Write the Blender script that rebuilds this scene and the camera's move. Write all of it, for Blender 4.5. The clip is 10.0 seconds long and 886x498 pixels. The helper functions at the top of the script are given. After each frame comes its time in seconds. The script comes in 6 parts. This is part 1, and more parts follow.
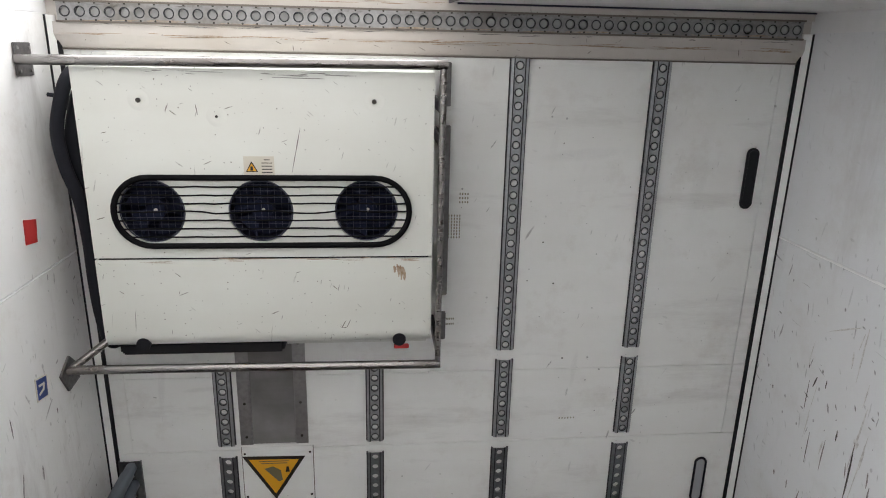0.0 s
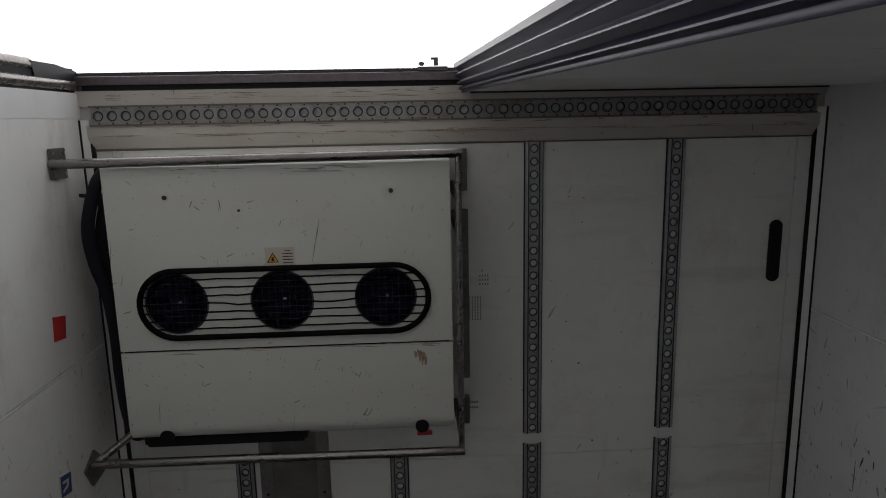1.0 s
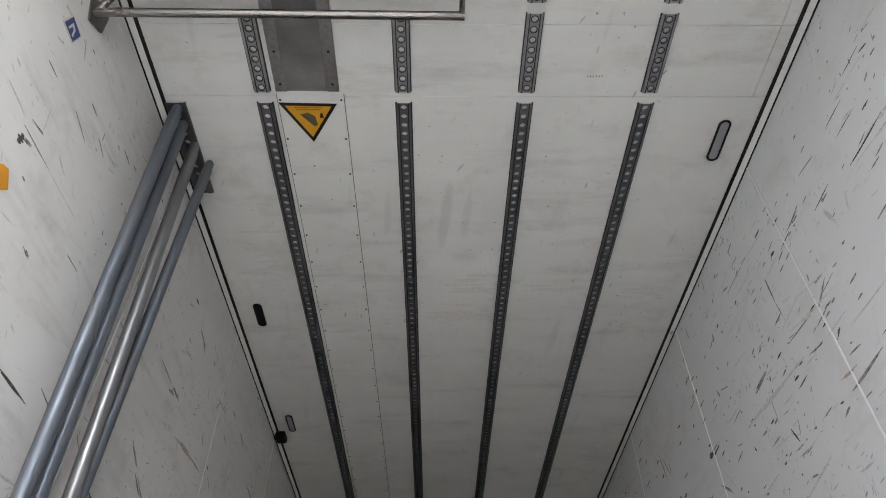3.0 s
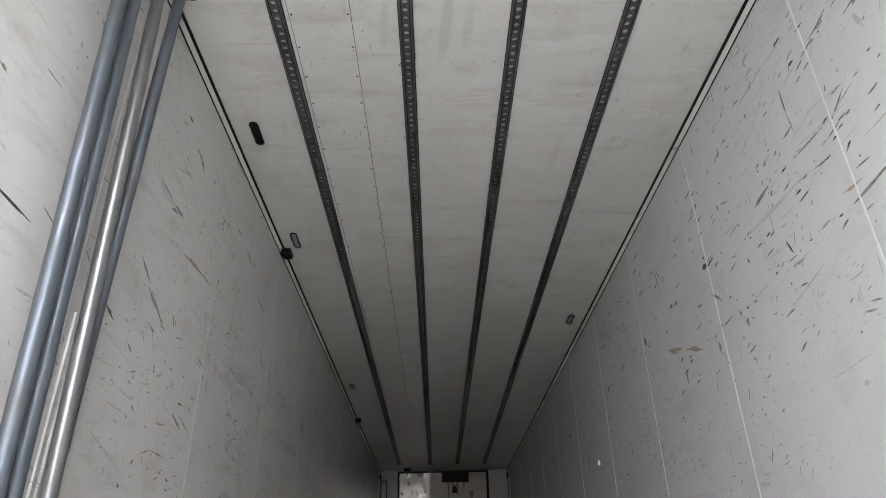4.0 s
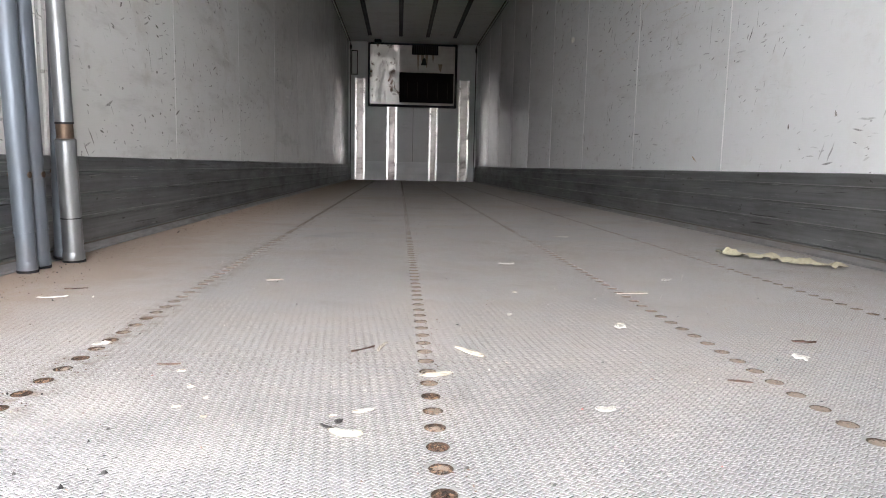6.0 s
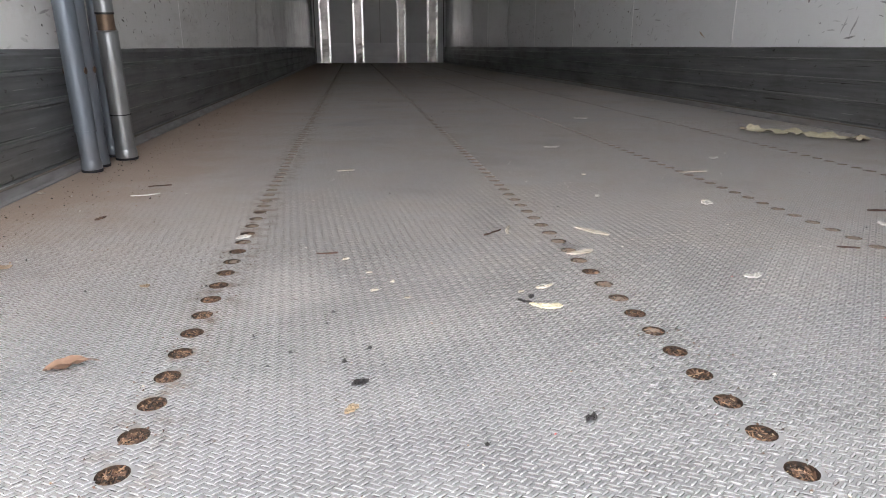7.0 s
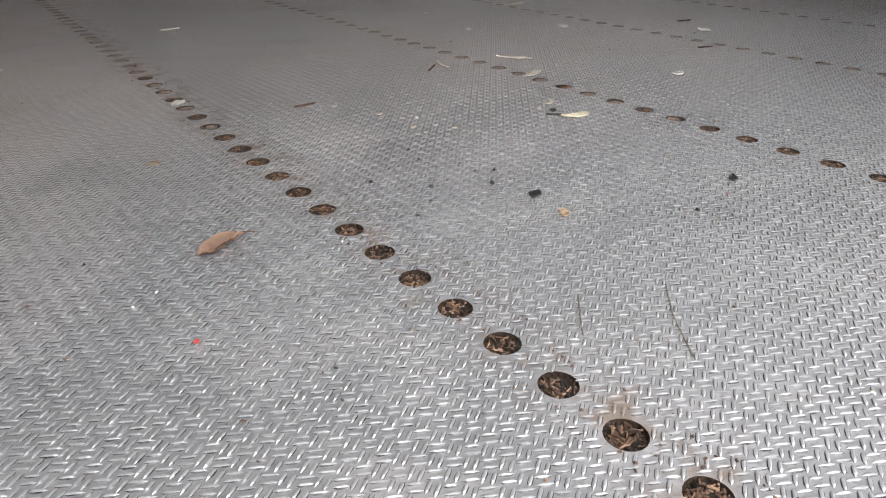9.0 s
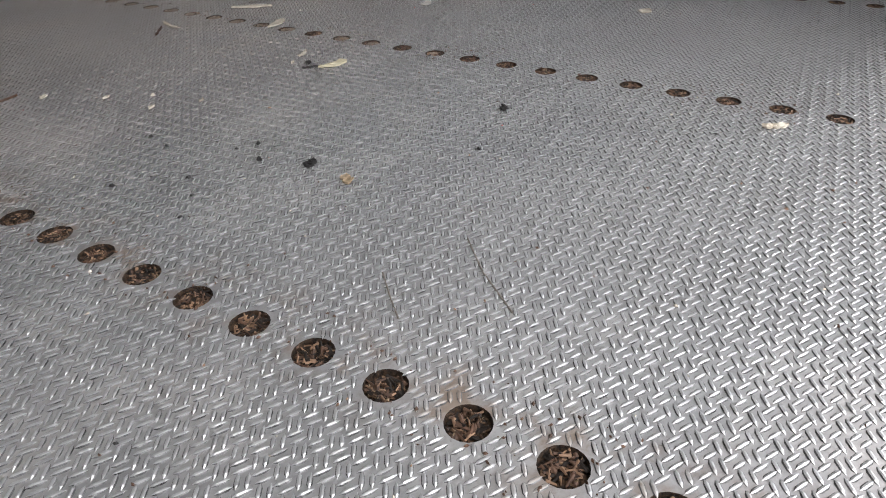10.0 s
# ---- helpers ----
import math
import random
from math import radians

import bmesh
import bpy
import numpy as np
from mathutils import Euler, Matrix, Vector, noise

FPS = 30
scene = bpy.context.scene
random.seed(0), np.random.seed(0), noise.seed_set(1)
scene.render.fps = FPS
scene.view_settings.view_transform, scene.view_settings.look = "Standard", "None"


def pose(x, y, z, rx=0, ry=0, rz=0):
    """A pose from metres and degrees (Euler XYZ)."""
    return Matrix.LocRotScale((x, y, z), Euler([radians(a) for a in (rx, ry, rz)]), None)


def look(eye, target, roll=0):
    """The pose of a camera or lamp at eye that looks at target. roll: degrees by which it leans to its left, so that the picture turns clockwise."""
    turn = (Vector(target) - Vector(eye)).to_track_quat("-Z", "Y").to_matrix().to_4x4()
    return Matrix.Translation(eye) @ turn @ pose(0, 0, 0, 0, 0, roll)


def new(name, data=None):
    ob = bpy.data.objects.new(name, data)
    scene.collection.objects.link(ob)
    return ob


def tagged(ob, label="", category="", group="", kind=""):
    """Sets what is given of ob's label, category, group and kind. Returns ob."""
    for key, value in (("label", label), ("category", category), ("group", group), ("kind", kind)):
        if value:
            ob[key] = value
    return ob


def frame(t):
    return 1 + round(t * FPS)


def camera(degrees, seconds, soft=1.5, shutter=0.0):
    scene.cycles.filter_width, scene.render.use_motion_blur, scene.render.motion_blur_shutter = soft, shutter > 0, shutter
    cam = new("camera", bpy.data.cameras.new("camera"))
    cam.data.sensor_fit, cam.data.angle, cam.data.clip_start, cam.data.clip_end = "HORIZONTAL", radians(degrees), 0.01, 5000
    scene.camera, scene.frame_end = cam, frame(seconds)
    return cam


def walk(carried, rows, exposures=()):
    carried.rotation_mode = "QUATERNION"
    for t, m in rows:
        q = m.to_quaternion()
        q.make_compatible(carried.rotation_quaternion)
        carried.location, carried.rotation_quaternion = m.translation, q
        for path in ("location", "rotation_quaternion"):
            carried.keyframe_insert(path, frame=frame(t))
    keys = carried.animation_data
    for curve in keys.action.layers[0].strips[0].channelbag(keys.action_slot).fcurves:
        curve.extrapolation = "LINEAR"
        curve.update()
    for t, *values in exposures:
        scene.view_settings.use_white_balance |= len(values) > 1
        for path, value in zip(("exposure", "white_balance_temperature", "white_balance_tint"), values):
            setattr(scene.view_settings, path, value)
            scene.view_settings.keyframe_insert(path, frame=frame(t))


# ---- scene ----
cam = camera(67.5, 10.0, 1.0)
PATH = [
    (0, (-0.238, 0.433, 0.362), (-0.041, 1.011, 2.266), -18.4),
    (0.2, (-0.189, 0.409, 0.358), (-0.032, 0.89, 2.293), -18.7),
    (0.5, (-0.145, 0.379, 0.359), (-0.051, 0.697, 2.331), -17.3),
    (0.7, (-0.161, 0.382, 0.359), (-0.088, 0.666, 2.337), -15.8),
    (1, (-0.196, 0.385, 0.368), (-0.092, 0.763, 2.329), -16.8),
    (1.2, (-0.195, 0.378, 0.372), (-0.085, 0.881, 2.305), -13.1),
    (1.5, (-0.184, 0.374, 0.378), (-0.079, 1.015, 2.27), -9.7),
    (1.7, (-0.185, 0.367, 0.385), (-0.074, 1.041, 2.265), -10.3),
    (2, (-0.175, 0.371, 0.388), (-0.065, 1.151, 2.226), -9.2),
    (2.2, (-0.17, 0.373, 0.383), (-0.068, 1.262, 2.171), -7.4),
    (2.5, (-0.153, 0.38, 0.364), (-0.077, 1.479, 2.033), -4.6),
    (2.7, (-0.143, 0.39, 0.351), (-0.086, 1.631, 1.919), -2.6),
    (3, (-0.135, 0.416, 0.337), (-0.105, 1.86, 1.721), -0.9),
    (3.2, (-0.146, 0.419, 0.35), (-0.131, 1.951, 1.635), -1.3),
    (4.3, (-0.145, 0.463, 0.347), (-0.096, 2.304, 1.127), -1.4),
    (4.5, (-0.156, 0.464, 0.333), (-0.091, 2.357, 0.975), -1.5),
    (4.7, (-0.168, 0.466, 0.326), (-0.094, 2.398, 0.841), -0.9),
    (5, (-0.18, 0.459, 0.306), (-0.045, 2.421, 0.668), -0.7),
    (5.5, (-0.216, 0.426, 0.293), (-0.098, 2.419, 0.403), 0.2),
    (5.7, (-0.221, 0.429, 0.278), (-0.109, 2.425, 0.215), 0.9),
    (6.8, (-0.45, 0.391, 0.292), (-0.214, 2.317, -0.192), 0.3),
    (7, (-0.516, 0.391, 0.292), (-0.27, 2.287, -0.292), -0.1),
    (7.2, (-0.588, 0.398, 0.283), (-0.347, 2.251, -0.429), 0.8),
    (7.5, (-0.672, 0.445, 0.258), (-0.463, 2.26, -0.556), -0.6),
    (7.7, (-0.734, 0.483, 0.25), (-0.476, 2.282, -0.587), -1.1),
    (8, (-0.83, 0.503, 0.247), (-0.568, 2.277, -0.638), -2.7),
    (8.2, (-0.865, 0.499, 0.259), (-0.575, 2.259, -0.644), -4.6),
    (8.5, (-0.886, 0.511, 0.254), (-0.21, 2.174, -0.628), -0.7),
    (8.7, (-0.896, 0.519, 0.253), (0.023, 2.063, -0.625), -0.0),
    (9, (-0.929, 0.521, 0.248), (0.111, 1.948, -0.691), 0.2),
    (9.2, (-0.938, 0.521, 0.251), (0.12, 1.932, -0.692), -0.5),
    (9.5, (-0.934, 0.529, 0.25), (0.088, 1.886, -0.805), -1.6),
    (9.8, (-0.911, 0.547, 0.245), (0.297, 1.706, -0.849), -0.9),
    (10, (-0.888, 0.561, 0.246), (0.509, 1.481, -0.851), -2.0),
]
walk(cam, [(t, look(eye, target, roll)) for t, eye, target, roll in PATH], [(0, 0.18), (0.5, -0.77), (0.7, -1.02), (1, -2.17), (1.2, -2.15), (1.5, -1.15), (1.7, -0.47), (2, 0.05), (2.5, 0.23), (3, 0.31), (4.5, 0.97), (5, 1.16), (5.5, 1.19), (7, 0.11), (7.5, -0.18), (8, -0.38), (9, -0.46), (9.5, -0.5), (10, -0.94)])

# ---------------------------------------------------------------- light
world = bpy.data.worlds.new("overcast_sky")
scene.world = world
world.use_nodes = True
wn = world.node_tree
wn.nodes.clear()
sky = wn.nodes.new("ShaderNodeTexSky")
sky.sky_type = "NISHITA"
sky.sun_disc = False
sky.sun_elevation = radians(50)
sky.sun_rotation = radians(200)
sky.dust_density = 6.0
cloud = wn.nodes.new("ShaderNodeMix")
cloud.data_type = "RGBA"
cloud.inputs["Factor"].default_value = 0.72
cloud.inputs["B"].default_value = (55.5, 55.0, 57.3, 1)
bg = wn.nodes.new("ShaderNodeBackground")
bg.inputs["Strength"].default_value = 0.15
wout = wn.nodes.new("ShaderNodeOutputWorld")
wn.links.new(sky.outputs[0], cloud.inputs["A"])
wn.links.new(cloud.outputs["Result"], bg.inputs["Color"])
wn.links.new(bg.outputs[0], wout.inputs["Surface"])

sun_data = bpy.data.lights.new("sun", "SUN")
sun_data.energy = 3.0
sun_data.angle = radians(20)
sun_data.color = (1.0, 0.97, 0.93)
sun_ob = new("sun", sun_data)
sun_ob.matrix_world = look((0, -5, 8), (0, -3.4, 0))


# ---------------------------------------------------------------- materials
def shader(name, color, rough=0.5, metal=0.0, spec=None):
    m = bpy.data.materials.new(name)
    m.use_nodes = True
    b = m.node_tree.nodes["Principled BSDF"]
    b.inputs["Base Color"].default_value = (*color, 1)
    b.inputs["Roughness"].default_value = rough
    b.inputs["Metallic"].default_value = metal
    if spec is not None:
        b.inputs["Specular IOR Level"].default_value = spec
    return m


class Graph:
    """Short hand for building node chains on a material."""

    def __init__(self, m):
        self.t = m.node_tree
        self.b = self.t.nodes["Principled BSDF"]
        self.pos = self.t.nodes.new("ShaderNodeNewGeometry").outputs["Position"]

    def link(self, a, b):
        self.t.links.new(a, b)

    def mapped(self, scale=(1, 1, 1), rot=(0, 0, 0), loc=(0, 0, 0)):
        n = self.t.nodes.new("ShaderNodeMapping")
        n.inputs["Scale"].default_value = scale
        n.inputs["Rotation"].default_value = [radians(a) for a in rot]
        n.inputs["Location"].default_value = loc
        self.link(self.pos, n.inputs["Vector"])
        return n.outputs[0]

    def turned(self, rot, scale):
        """Rotate first, then stretch."""
        a = self.t.nodes.new("ShaderNodeMapping")
        a.inputs["Rotation"].default_value = [radians(v) for v in rot]
        self.link(self.pos, a.inputs["Vector"])
        n = self.t.nodes.new("ShaderNodeMapping")
        n.inputs["Scale"].default_value = scale
        self.link(a.outputs[0], n.inputs["Vector"])
        return n.outputs[0]

    def noise(self, scale, vec=None, detail=3.0, rough=0.5, distort=0.0):
        n = self.t.nodes.new("ShaderNodeTexNoise")
        n.inputs["Scale"].default_value = scale
        n.inputs["Detail"].default_value = detail
        n.inputs["Roughness"].default_value = rough
        n.inputs["Distortion"].default_value = distort
        self.link(vec if vec is not None else self.pos, n.inputs["Vector"])
        return n.outputs[0]

    def ramp(self, fac, lo, hi, a=0.0, b=1.0):
        n = self.t.nodes.new("ShaderNodeMapRange")
        n.inputs["From Min"].default_value = lo
        n.inputs["From Max"].default_value = hi
        n.inputs["To Min"].default_value = a
        n.inputs["To Max"].default_value = b
        self.link(fac, n.inputs["Value"])
        return n.outputs[0]

    def math(self, op, a, b):
        n = self.t.nodes.new("ShaderNodeMath")
        n.operation = op
        for i, v in enumerate((a, b)):
            if isinstance(v, (int, float)):
                n.inputs[i].default_value = v
            else:
                self.link(v, n.inputs[i])
        return n.outputs[0]

    def mix(self, fac, a, b):
        n = self.t.nodes.new("ShaderNodeMix")
        n.data_type = "RGBA"
        for key, v in (("Factor", fac), ("A", a), ("B", b)):
            if isinstance(v, (int, float)):
                n.inputs[key].default_value = v
            elif isinstance(v, tuple):
                n.inputs[key].default_value = (*v, 1)
            else:
                self.link(v, n.inputs[key])
        return n.outputs["Result"]

    def bump(self, height, strength=0.3, dist=0.002, normal=None):
        n = self.t.nodes.new("ShaderNodeBump")
        n.inputs["Strength"].default_value = strength
        n.inputs["Distance"].default_value = dist
        self.link(height, n.inputs["Height"])
        if normal is not None:
            self.link(normal, n.inputs["Normal"])
        return n.outputs[0]

    def color(self, v):
        self.link(v, self.b.inputs["Base Color"])

    def rough(self, v):
        self.link(v, self.b.inputs["Roughness"])

    def metal(self, v):
        self.link(v, self.b.inputs["Metallic"])

    def normal(self, v):
        self.link(v, self.b.inputs["Normal"])


def strokes(g, uv, turn, cell, prob, rad, amount, seed):
    """Scattered short strokes: one per cell at most, of its own length and strength."""
    a = g.t.nodes.new("ShaderNodeMapping")
    a.inputs["Rotation"].default_value = (0, 0, radians(turn))
    a.inputs["Location"].default_value = (seed * 3.17, seed * 1.31, 0)
    g.link(uv, a.inputs["Vector"])
    b = g.t.nodes.new("ShaderNodeMapping")
    b.inputs["Scale"].default_value = (1 / cell[0], 1 / cell[1], 1)
    g.link(a.outputs[0], b.inputs["Vector"])
    v = g.t.nodes.new("ShaderNodeTexVoronoi")
    v.voronoi_dimensions = "2D"
    v.inputs["Scale"].default_value = 1.0
    v.inputs["Randomness"].default_value = 0.9
    g.link(b.outputs[0], v.inputs["Vector"])
    sep = g.t.nodes.new("ShaderNodeSeparateColor")
    g.link(v.outputs["Color"], sep.inputs[0])
    on = g.ramp(sep.outputs[0], 1 - prob, 1 - prob + 0.001)
    r = g.ramp(g.math("POWER", sep.outputs[1], 2.2), 0.0, 1.0, rad[0], rad[1])
    fall = g.math("DIVIDE", v.outputs["Distance"], r)
    mark = g.ramp(fall, 0.55, 1.0, 1.0, 0.0)
    return g.math("MULTIPLY", g.math("MULTIPLY", mark, on), g.ramp(sep.outputs[2], 0.0, 1.0, amount * 0.25, amount * 1.1))


LONG_MARKS = ((-3, (0.3, 0.03), 0.2, (0.05, 0.17), 0.6), (6, (0.2, 0.026), 0.24, (0.05, 0.17), 0.7), (-12, (0.22, 0.03), 0.2, (0.05, 0.18), 0.9),
              (22, (0.11, 0.03), 0.3, (0.06, 0.19), 0.9), (86, (0.4, 0.018), 0.05, (0.08, 0.2), 0.9),
              (66, (0.22, 0.025), 0.1, (0.08, 0.2), 0.9), (0, (0.06, 0.04), 0.16, (0.05, 0.17), 1.0), (75, (0.09, 0.035), 0.16, (0.05, 0.17), 0.9))
SMALL_MARKS = ((75, (0.14, 0.018), 0.1, (0.06, 0.15), 0.9), (20, (0.12, 0.016), 0.07, (0.06, 0.15), 0.9), (-40, (0.1, 0.016), 0.07, (0.06, 0.15), 0.8),
               (0, (0.02, 0.02), 0.16, (0.05, 0.13), 1.0), (82, (0.5, 0.012), 0.04, (0.06, 0.12), 0.9))
FAINT_MARKS = ((80, (0.16, 0.03), 0.06, (0.06, 0.2), 0.45), (60, (0.2, 0.03), 0.05, (0.06, 0.18), 0.6), (-20, (0.12, 0.04), 0.06, (0.06, 0.16), 0.4),
               (0, (0.05, 0.05), 0.18, (0.04, 0.1), 0.9), (85, (0.9, 0.12), 0.25, (0.1, 0.3), 0.12), (5, (0.7, 0.1), 0.2, (0.1, 0.3), 0.12))


def panel_white(name, base, grime, marks=(), lean=0, rough=0.38, plane="x", mottle=0.5, ink=(0.03, 0.027, 0.025), clump=(0.42, 0.58), stain=0.0):
    """Painted or glass-fibre lining: soft mottling, faint grime, scattered dark scuffs. plane: the axis that stands on the surface."""
    m = shader(name, base, rough)
    g = Graph(m)
    sep = g.t.nodes.new("ShaderNodeSeparateXYZ")
    com = g.t.nodes.new("ShaderNodeCombineXYZ")
    g.link(g.pos, sep.inputs[0])
    order = {"x": ("Y", "Z", "X"), "z": ("X", "Y", "Z"), "y": ("X", "Z", "Y")}[plane]
    for k, axis in enumerate(order):
        g.link(sep.outputs[axis], com.inputs[k])
    g.pos = com.outputs[0]
    big = g.noise(1.3, detail=4.0)
    cloudy = g.noise(5.0, detail=5.0, rough=0.6)
    streaky = g.noise(1.0, g.mapped((1.2, 9, 1)), detail=4.0)
    fine = g.noise(60.0, detail=2.0)
    col = g.mix(g.ramp(big, 0.3, 0.8, 0.0, mottle), base, grime)
    col = g.mix(g.ramp(cloudy, 0.3, 0.85, 0.0, mottle), col, grime)
    col = g.mix(g.ramp(streaky, 0.35, 0.85, 0.0, mottle), col, grime)
    col = g.mix(g.ramp(fine, 0.35, 0.7, 0.0, 0.03), col, grime)
    if stain:
        spots = g.ramp(g.noise(3.4, g.mapped(loc=(2, 7, 3)), detail=7.0, rough=0.72), 0.54, 0.72, 0.0, stain)
        rubs = g.ramp(g.noise(2.0, g.mapped((0.7, 3.5, 1), loc=(8, 1, 4)), detail=6.0, rough=0.7), 0.55, 0.72, 0.0, stain)
        col = g.mix(spots, col, (0.47, 0.42, 0.36))
        col = g.mix(rubs, col, (0.42, 0.4, 0.38))
    if marks:
        warp = g.t.nodes.new("ShaderNodeTexNoise")
        warp.inputs["Scale"].default_value = 22.0
        warp.inputs["Detail"].default_value = 2.0
        g.link(g.pos, warp.inputs["Vector"])
        amt = g.t.nodes.new("ShaderNodeVectorMath")
        amt.operation = "MULTIPLY_ADD"
        amt.inputs[1].default_value = (0.012, 0.008, 0)
        g.link(warp.outputs["Color"], amt.inputs[0])
        g.link(g.pos, amt.inputs[2])
        s = None
        for i, (turn, cell, prob, rad, amount) in enumerate(marks):
            v = strokes(g, amt.outputs[0], turn + lean, cell, prob, rad, amount, i + 1)
            s = v if s is None else g.math("MAXIMUM", s, v)
        mask = g.ramp(g.noise(1.4, g.mapped(loc=(5, 2, 9)), detail=4.0, rough=0.6), clump[0], clump[1], 0.1, 1.0)
        broken = g.ramp(g.noise(110.0, detail=3.0), 0.34, 0.5, 0.5, 1.0)
        s = g.math("MULTIPLY", g.math("MULTIPLY", s, broken), mask)
        if plane == "x":
            s = g.math("MULTIPLY", s, g.ramp(sep.outputs["Y"], 0.8, 1.5, 0.22, 1.0))
        col = g.mix(s, col, ink)
    g.color(col)
    g.rough(g.ramp(cloudy, 0.3, 0.7, rough - 0.04, rough + 0.05))
    g.normal(g.bump(g.noise(9.0, detail=3.0), 0.12, 0.004))
    return m


def metal_mat(name, base, rough, dirt=(0.1, 0.08, 0.06), amount=0.35, stretch=(1, 1, 1), metal=1.0):
    m = shader(name, base, rough, metal)
    g = Graph(m)
    n1 = g.noise(6.0, detail=5.0)
    n2 = g.noise(70.0, g.mapped(stretch), detail=3.0)
    d = g.ramp(n1, 0.5, 0.75, 0.0, amount)
    col = g.mix(g.ramp(n2, 0.35, 0.7, 0.0, 0.35), base, tuple(c * 0.6 for c in base))
    g.color(g.mix(d, col, dirt))
    g.rough(g.ramp(n2, 0.3, 0.75, rough - 0.08, rough + 0.15))
    g.metal(g.ramp(d, 0.0, max(amount, 0.01), metal, metal * 0.5))
    g.normal(g.bump(n2, 0.12, 0.001))
    return m


WHITE_WALL_R = panel_white("wall_lining_scuffed", (0.775, 0.79, 0.805), (0.67, 0.675, 0.67), LONG_MARKS, 0, 0.17, mottle=0.22, stain=0.22)
WHITE_WALL_L = panel_white("wall_lining_worn", (0.83, 0.835, 0.825), (0.7, 0.69, 0.65), LONG_MARKS, -10, 0.17, mottle=0.34, ink=(0.06, 0.052, 0.042), clump=(0.4, 0.58), stain=0.4)
WHITE_CEIL = panel_white("ceiling_lining", (0.915, 0.935, 0.915), (0.74, 0.735, 0.7), FAINT_MARKS, 0, 0.36, "z", 0.32, stain=0.3)
WHITE_HEAD = panel_white("header_paint", (0.66, 0.645, 0.615), (0.38, 0.32, 0.265), SMALL_MARKS, 80, 0.45, "z", 0.45, (0.08, 0.06, 0.045), (0.25, 0.5), 0.7)
WHITE_CASE = panel_white("casing_paint", (0.76, 0.785, 0.735), (0.62, 0.61, 0.55), SMALL_MARKS, 0, 0.35, "z", 0.3, (0.07, 0.05, 0.035), (0.25, 0.5))
WHITE_DOOR = panel_white("door_lining", (0.86, 0.86, 0.86), (0.55, 0.55, 0.54), FAINT_MARKS, 0, 0.4, "y", 0.4)
JOINT = shader("joint_sealant", (0.85, 0.855, 0.85), 0.5)
SEAM_DARK = shader("dirty_joint", (0.16, 0.14, 0.12), 0.8)
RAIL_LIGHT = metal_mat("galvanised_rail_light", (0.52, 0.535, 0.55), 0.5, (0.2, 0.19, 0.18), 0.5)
RAIL_RING = shader("dark_rim_and_edge_shade", (0.028, 0.029, 0.034), 0.6)
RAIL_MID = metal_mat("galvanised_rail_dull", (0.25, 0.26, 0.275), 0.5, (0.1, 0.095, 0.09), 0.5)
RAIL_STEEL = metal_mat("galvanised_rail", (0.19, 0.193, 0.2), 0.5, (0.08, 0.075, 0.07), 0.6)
HEAD_STEEL = metal_mat("galvanised_header_rail", (0.37, 0.37, 0.365), 0.5, (0.12, 0.09, 0.06), 0.6)
COVER_STEEL = panel_white("smudged_cover_steel", (0.32, 0.315, 0.31), (0.06, 0.055, 0.05), (), 0, 0.4, "z", 0.7)
LIP_STEEL = metal_mat("dark_lip_steel", (0.2, 0.175, 0.19), 0.42, (0.1, 0.07, 0.06), 0.6)
FLANGE_STEEL = metal_mat("pale_flange_steel", (0.4, 0.395, 0.39), 0.42, (0.2, 0.18, 0.16), 0.4)
PLATE_STEEL = metal_mat("dull_steel_plate", (0.2, 0.195, 0.195), 0.5, (0.08, 0.07, 0.06), 0.5)
TUBE_STEEL = metal_mat("worn_steel_tube", (0.27, 0.26, 0.25), 0.26, (0.14, 0.105, 0.08), 0.6, (0.12, 0.6, 0.6))
POLE_BLUE = metal_mat("blue_grey_steel", (0.165, 0.19, 0.22), 0.42, (0.12, 0.1, 0.09), 0.5, (1, 1, 0.08), 0.6)
POLE_SILVER = metal_mat("scratched_aluminium_tube", (0.29, 0.3, 0.305), 0.38, (0.12, 0.1, 0.085), 0.45, (1, 1, 0.15), 0.9)
ALU_BRIGHT = metal_mat("bright_aluminium", (0.8, 0.79, 0.77), 0.22, (0.35, 0.3, 0.26), 0.4)
HOLE_BACK = shader("pale_hole_back", (0.4, 0.4, 0.4), 0.6)
STRIP_STEEL = metal_mat("dented_reflective_strip", (0.62, 0.58, 0.55), 0.34, (0.12, 0.08, 0.065), 0.6)
RUBBER = shader("black_rubber", (0.012, 0.012, 0.014), 0.7, 0.0, 0.3)
RUBBER_SEAL = shader("door_seal_rubber", (0.018, 0.016, 0.036), 0.36)
HOSE = shader("black_hose", (0.01, 0.011, 0.016), 0.75, 0.0, 0.3)
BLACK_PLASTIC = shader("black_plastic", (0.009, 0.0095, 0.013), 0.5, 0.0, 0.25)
INTAKE_BLACK = shader("sooty_brown_black", (0.016, 0.012, 0.011), 0.8, 0.0, 0.2)
FAN_BLACK = shader("fan_black", (0.011, 0.014, 0.034), 0.85, 0.0, 0.2)
WIRE_BLACK = shader("black_wire", (0.005, 0.005, 0.006), 0.75, 0.0, 0.1)
WIRE_GREY = shader("dark_mesh_wire", (0.04, 0.045, 0.075), 0.5)
LENS_GREY = shader("frosted_lens", (0.35, 0.36, 0.37), 0.35)
RED = shader("red_plastic", (0.5, 0.03, 0.03), 0.4)
BLUE = shader("blue_print", (0.012, 0.04, 0.2), 0.4)
STICKER = shader("white_sticker", (0.62, 0.59, 0.5), 0.5)
YELLOW = shader("yellow_print", (0.75, 0.38, 0.02), 0.45)
